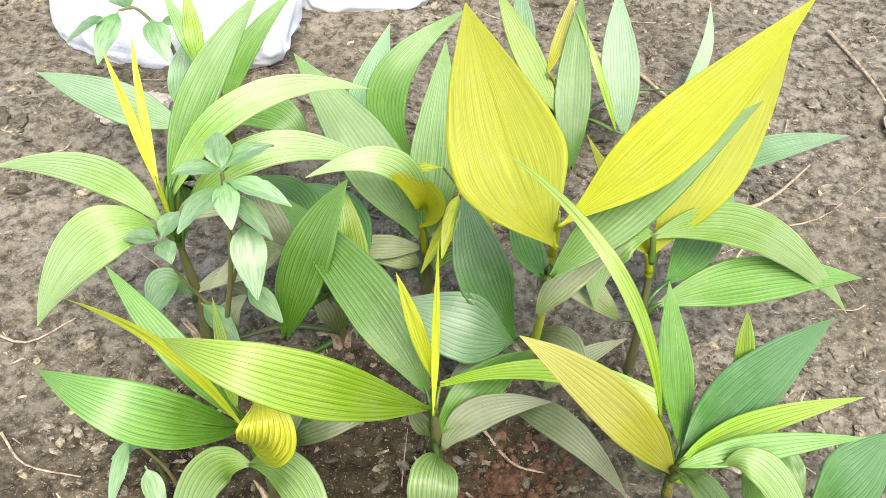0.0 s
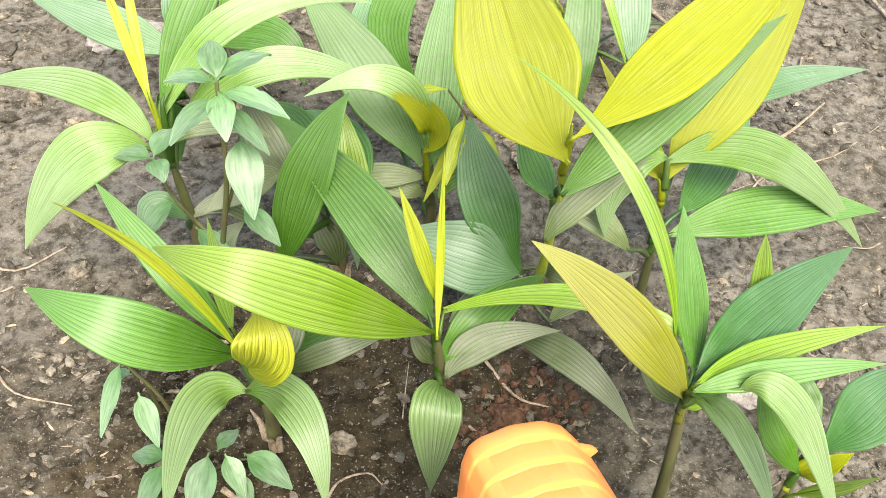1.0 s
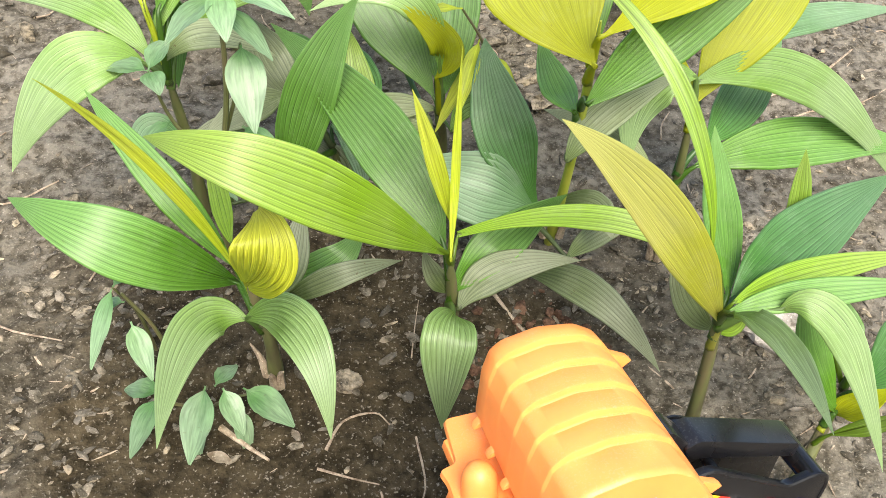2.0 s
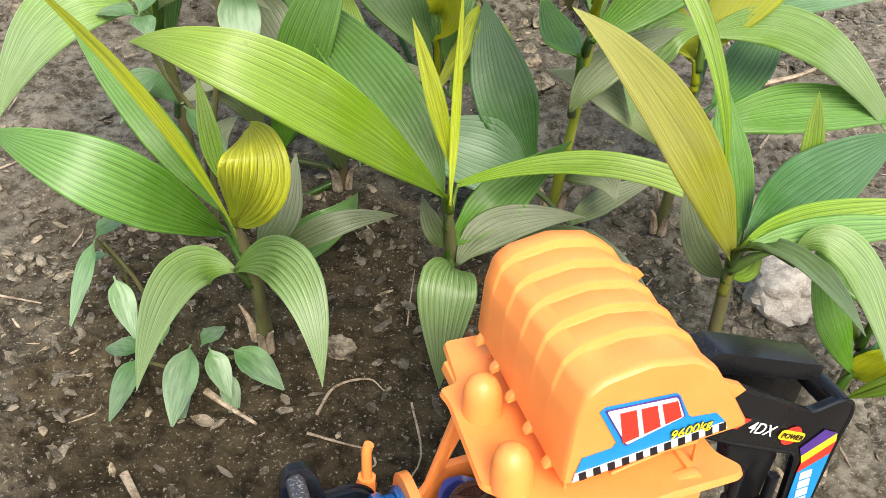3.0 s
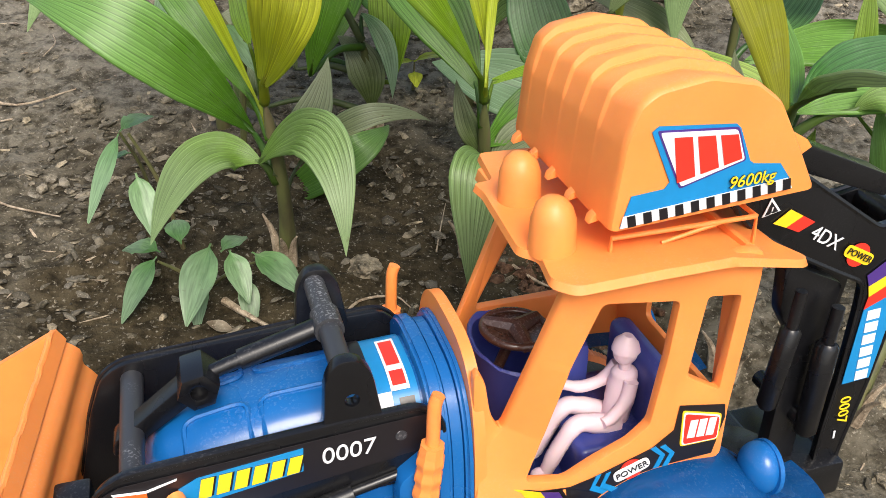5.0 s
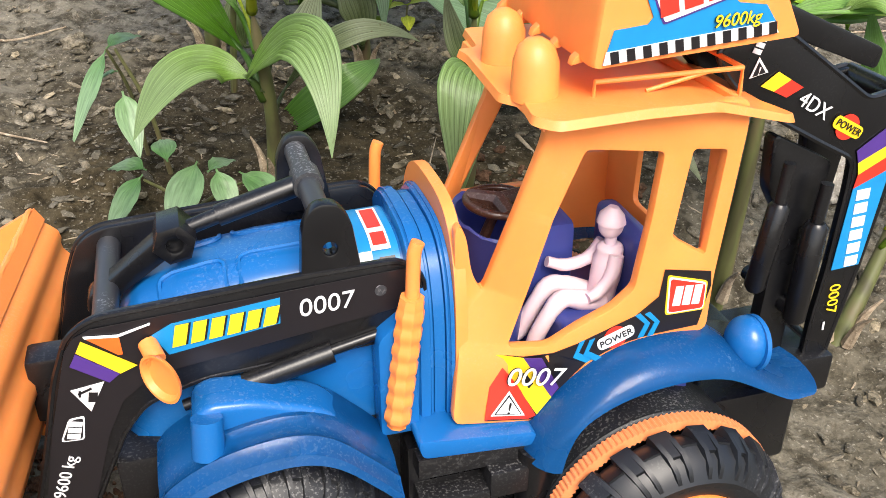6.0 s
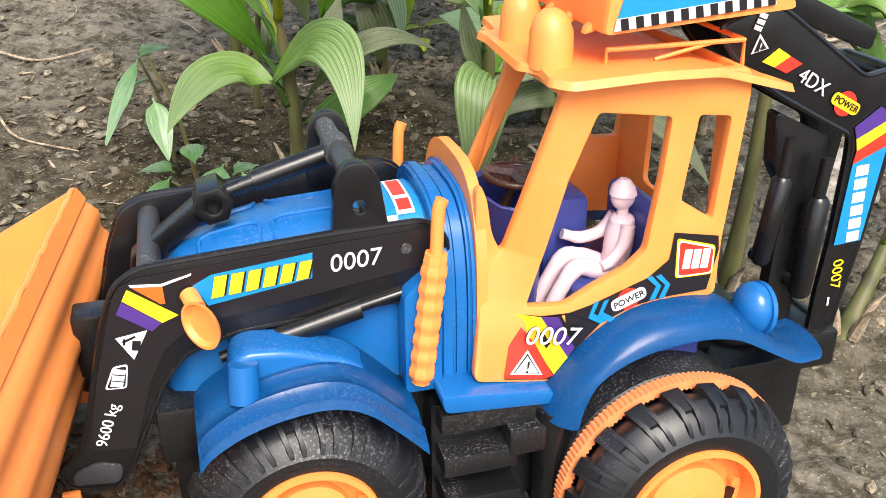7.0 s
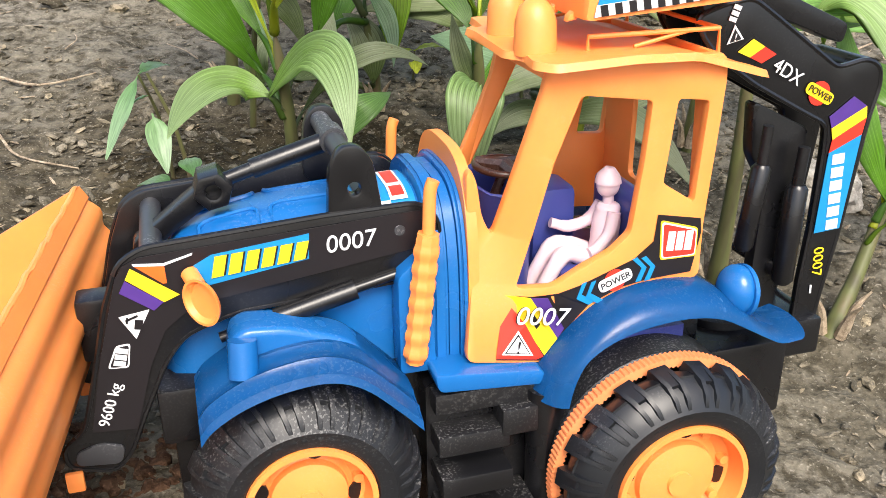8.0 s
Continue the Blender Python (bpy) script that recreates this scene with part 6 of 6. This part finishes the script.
herb("low green weed with broad pointed leaves under a seedling", [((w0, (WX + 0.004, WY - 0.004, WZ + 0.025), (WX + 0.010, WY - 0.010, WZ + 0.042)), 0.002), ((w0, (WX - 0.014, WY - 0.008, WZ + 0.018), (WX - 0.026, WY - 0.014, WZ + 0.030)), 0.0018), ((w0, (WX + 0.02, WY, WZ + 0.016), (WX + 0.036, WY - 0.004, WZ + 0.026)), 0.0016)],
     [((WX + 0.010, WY - 0.010, WZ + 0.044), 258, 0.046, 0.024, -25), ((WX - 0.026, WY - 0.014, WZ + 0.034), 235, 0.038, 0.019, -35), ((WX - 0.024, WY - 0.012, WZ + 0.036), 165, 0.030, 0.018, 10), ((WX + 0.034, WY - 0.004, WZ + 0.034), 335, 0.042, 0.023, -10), ((WX + 0.02, WY - 0.006, WZ + 0.036), 305, 0.030, 0.016, -30), ((WX - 0.01, WY - 0.01, WZ + 0.042), 115, 0.026, 0.015, 30), ((WX, WY - 0.014, WZ + 0.024), 275, 0.030, 0.014, -45), ((WX + 0.03, WY - 0.01, WZ + 0.018), 290, 0.028, 0.013, -40), ((WX + 0.012, WY, WZ + 0.03), 60, 0.026, 0.014, 15)])
w1 = gp(-0.235, 0.455)
herb("thin drooping weed with narrow leaves", [((w1, (-0.238, 0.45, w1[2] + 0.05), (-0.245, 0.44, w1[2] + 0.085)), 0.0018), ((gp(-0.215, 0.44), (-0.222, 0.435, w1[2] + 0.05), (-0.235, 0.43, w1[2] + 0.09)), 0.002)],
     [((-0.245, 0.44, w1[2] + 0.085), 240, 0.046, 0.015, -50), ((-0.245, 0.44, w1[2] + 0.085), 60, 0.03, 0.016, 20), ((-0.235, 0.43, w1[2] + 0.06), 300, 0.034, 0.016, -40), ((-0.24, 0.44, w1[2] + 0.07), 170, 0.03, 0.014, -20)])
w2 = gp(-0.33, 1.00)
herb("small weed in front of the white sack", [((w2, (-0.33, 1.0, w2[2] + 0.07), (-0.36, 1.0, w2[2] + 0.12), (-0.38, 0.99, w2[2] + 0.125)), 0.003)],
     [((-0.38, 0.99, w2[2] + 0.125), 250, 0.06, 0.032, -20), ((-0.37, 1.0, w2[2] + 0.12), 130, 0.05, 0.03, 20), ((-0.345, 1.0, w2[2] + 0.10), 20, 0.055, 0.03, 10), ((-0.39, 0.98, w2[2] + 0.12), 190, 0.06, 0.034, -10), ((-0.35, 1.0, w2[2] + 0.11), 300, 0.05, 0.03, -20)])
w3 = gp(0.035, 0.68)
herb("curled yellow-green weed between seedlings", [((w3, (0.03, 0.67, 0.12), (0.02, 0.655, 0.19), (0.0, 0.65, 0.23)), 0.002)],
     [((0.0, 0.65, 0.23), 190, 0.045, 0.014, 10), ((0.02, 0.655, 0.19), 220, 0.06, 0.016, -40), ((0.025, 0.66, 0.18), 300, 0.05, 0.028, -50), ((0.015, 0.655, 0.20), 250, 0.05, 0.014, -30), ((0.02, 0.655, 0.185), 330, 0.04, 0.026, -40)], "spear")
w4 = gp(-0.072, 0.70)
herb("tiny bright yellow-green sprout", [((w4, (-0.07, 0.695, w4[2] + 0.03)), 0.0014)], [((-0.07, 0.695, w4[2] + 0.03), 20, 0.035, 0.014, 20), ((-0.07, 0.695, w4[2] + 0.03), 200, 0.025, 0.012, 10), ((-0.07, 0.695, w4[2] + 0.02), 280, 0.02, 0.012, 0)], "spear")


# ---- sacks, stone and litter ----
def sack(c, size, rz, seed):
    bm = bmesh.new()
    bmesh.ops.create_icosphere(bm, subdivisions=5, radius=1.0)
    off = Vector((seed, seed * 2, 0))
    for v in bm.verts:
        d = v.co.copy()
        q = Vector([math.copysign(abs(k) ** 0.62, k) for k in d])
        q *= 1 + 0.10 * noise.noise(d * 1.8 + off) + 0.05 * noise.noise(d * 5 + off) + 0.02 * noise.noise(d * 14 + off)
        v.co = Vector((q.x * size[0], q.y * size[1], q.z * size[2]))
    s = part("sack", bm, SACK)
    s.matrix_world = pose(*c, 0, 0, rz)
    return tagged(s, "lumpy white woven plastic sack lying on the ground", "sack", "white sacks")


sack((-0.36, 1.15, ground_height(-0.36, 1.15) + 0.05), (0.165, 0.090, 0.080), -12, 2.0)
sack((-0.12, 1.30, ground_height(-0.12, 1.30) + 0.04), (0.11, 0.075, 0.07), 8, 7.0)
sack((-0.24, 1.36, ground_height(-0.24, 1.36) + 0.04), (0.10, 0.07, 0.08), 20, 5.0)


def stone(x, y, r, seed, material=STONE, label="rough pale earth-covered stone on the ground", flat=0.7):
    s = part("stone", clod_mesh(r, seed, flat, 4, 0.4), material)
    s.location = (x, y, ground_height(x, y) + r * 0.25)
    return tagged(s, label, "stone", "stones")


stone(0.272, 0.52, 0.034, 3)
stone(-0.405, 0.955, 0.020, 4)
stone(-0.355, 0.955, 0.026, 6)
stone(-0.085, 0.435, 0.010, 8, CLOD, "small crumbly clod of earth")
stone(0.055, 0.47, 0.013, 9, RED_EARTH, "damp reddish clod of earth")
stone(-0.34, 0.60, 0.011, 12, CLOD, "flat grey clod of earth")


def twig(pts, r, label="dry pale twig lying on the earth", up=0.002, material=STRAW):
    line = bend(*[gp(x, y, up + r) for x, y in pts], n=4)
    bm = bmesh.new()
    tube(bm, line, [r * (1 - 0.6 * i / (len(line) - 1)) * (1 + 0.2 * noise.noise(Vector((i * 1.3, r * 999, 0)))) for i in range(len(line))], 6)
    return tagged(part("twig", bm, material), label, "twig", "twigs")


twig([(-0.215, 0.325), (-0.200, 0.305), (-0.188, 0.288)], 0.0035, "short thick pale stick lying on the earth")
twig([(-0.175, 0.392), (-0.155, 0.378), (-0.135, 0.365)], 0.0028)
twig([(-0.095, 0.375), (-0.085, 0.40), (-0.062, 0.41), (-0.05, 0.40)], 0.0013)
twig([(-0.10, 0.36), (-0.075, 0.355), (-0.055, 0.352)], 0.0011)
twig([(-0.03, 0.39), (-0.022, 0.35), (-0.035, 0.325)], 0.0010)
twig([(0.02, 0.46), (0.045, 0.44), (0.07, 0.445)], 0.0014)
twig([(0.03, 0.53), (0.06, 0.49), (0.09, 0.48)], 0.0018)
twig([(0.33, 0.83), (0.39, 0.86), (0.46, 0.93)], 0.0030, "long thin dead branch lying on bare earth")
twig([(0.45, 0.60), (0.50, 0.60), (0.56, 0.62)], 0.0030)
twig([(0.30, 0.72), (0.36, 0.80), (0.44, 0.83), (0.52, 0.90)], 0.0014)
twig([(0.28, 0.60), (0.30, 0.58), (0.30, 0.55)], 0.0016)
twig([(0.20, 1.15), (0.26, 1.12), (0.30, 1.05)], 0.005, "thick pale dead branch lying on bare earth")
twig([(-0.45, 0.62), (-0.40, 0.60), (-0.36, 0.63)], 0.0016)
twig([(-0.39, 0.50), (-0.36, 0.47), (-0.31, 0.46)], 0.0014)
twig([(0.58, 1.25), (0.60, 1.1), (0.60, 1.0)], 0.003)
rng = random.Random(77)
for k in range(60):
    x, y, a, ln = rng.uniform(-0.55, 0.6), rng.uniform(0.12, 1.25), rng.uniform(0, 6.28), rng.uniform(0.012, 0.06)
    dx, dy = math.cos(a) * ln, math.sin(a) * ln
    twig([(x, y), (x + dx * 0.5 + rng.uniform(-.006, .006), y + dy * 0.5 + rng.uniform(-.006, .006)), (x + dx, y + dy)], rng.uniform(0.0005, 0.0013), "thin dry stalk lying on the earth", 0.003)


def flake(x, y, ln, wd, rz, label="curled dead leaf scrap on the earth"):
    bm = bmesh.new()
    rows = []
    for j in range(7):
        s = j / 6
        w = wd * 0.5 * max(0.05, math.sin(math.pi * (0.05 + 0.9 * s)))
        rows.append([bm.verts.new((ln * (s - 0.5), w * u, 0.15 * ln * (s - 0.5) ** 2 + 0.25 * w * u * u + 0.001 * noise.noise(Vector((x * 90 + s * 4, u, y))))) for u in (-1, -0.4, 0.3, 1)])
    for a, b in zip(rows, rows[1:]):
        for i in range(3):
            bm.faces.new((a[i], a[i + 1], b[i + 1], b[i]))
    bmesh.ops.solidify(bm, geom=list(bm.faces), thickness=0.0005)
    ob = part("dead_leaf", bm, DEADLEAF)
    ob.matrix_world = pose(*gp(x, y, 0.004), rng.uniform(-14, 14), rng.uniform(-14, 14), rz)
    return tagged(ob, label, "dead leaf", "dead leaves")


flake(-0.172, 0.368, 0.018, 0.009, -10)
flake(0.60, 1.02, 0.05, 0.035, 60, "large curled brown dead leaf on the earth")
flake(-0.118, 0.385, 0.014, 0.006, 120)
for k in range(34):
    flake(rng.uniform(-0.5, 0.55), rng.uniform(0.2, 1.2), rng.uniform(0.008, 0.022), rng.uniform(0.003, 0.008), rng.uniform(0, 360))
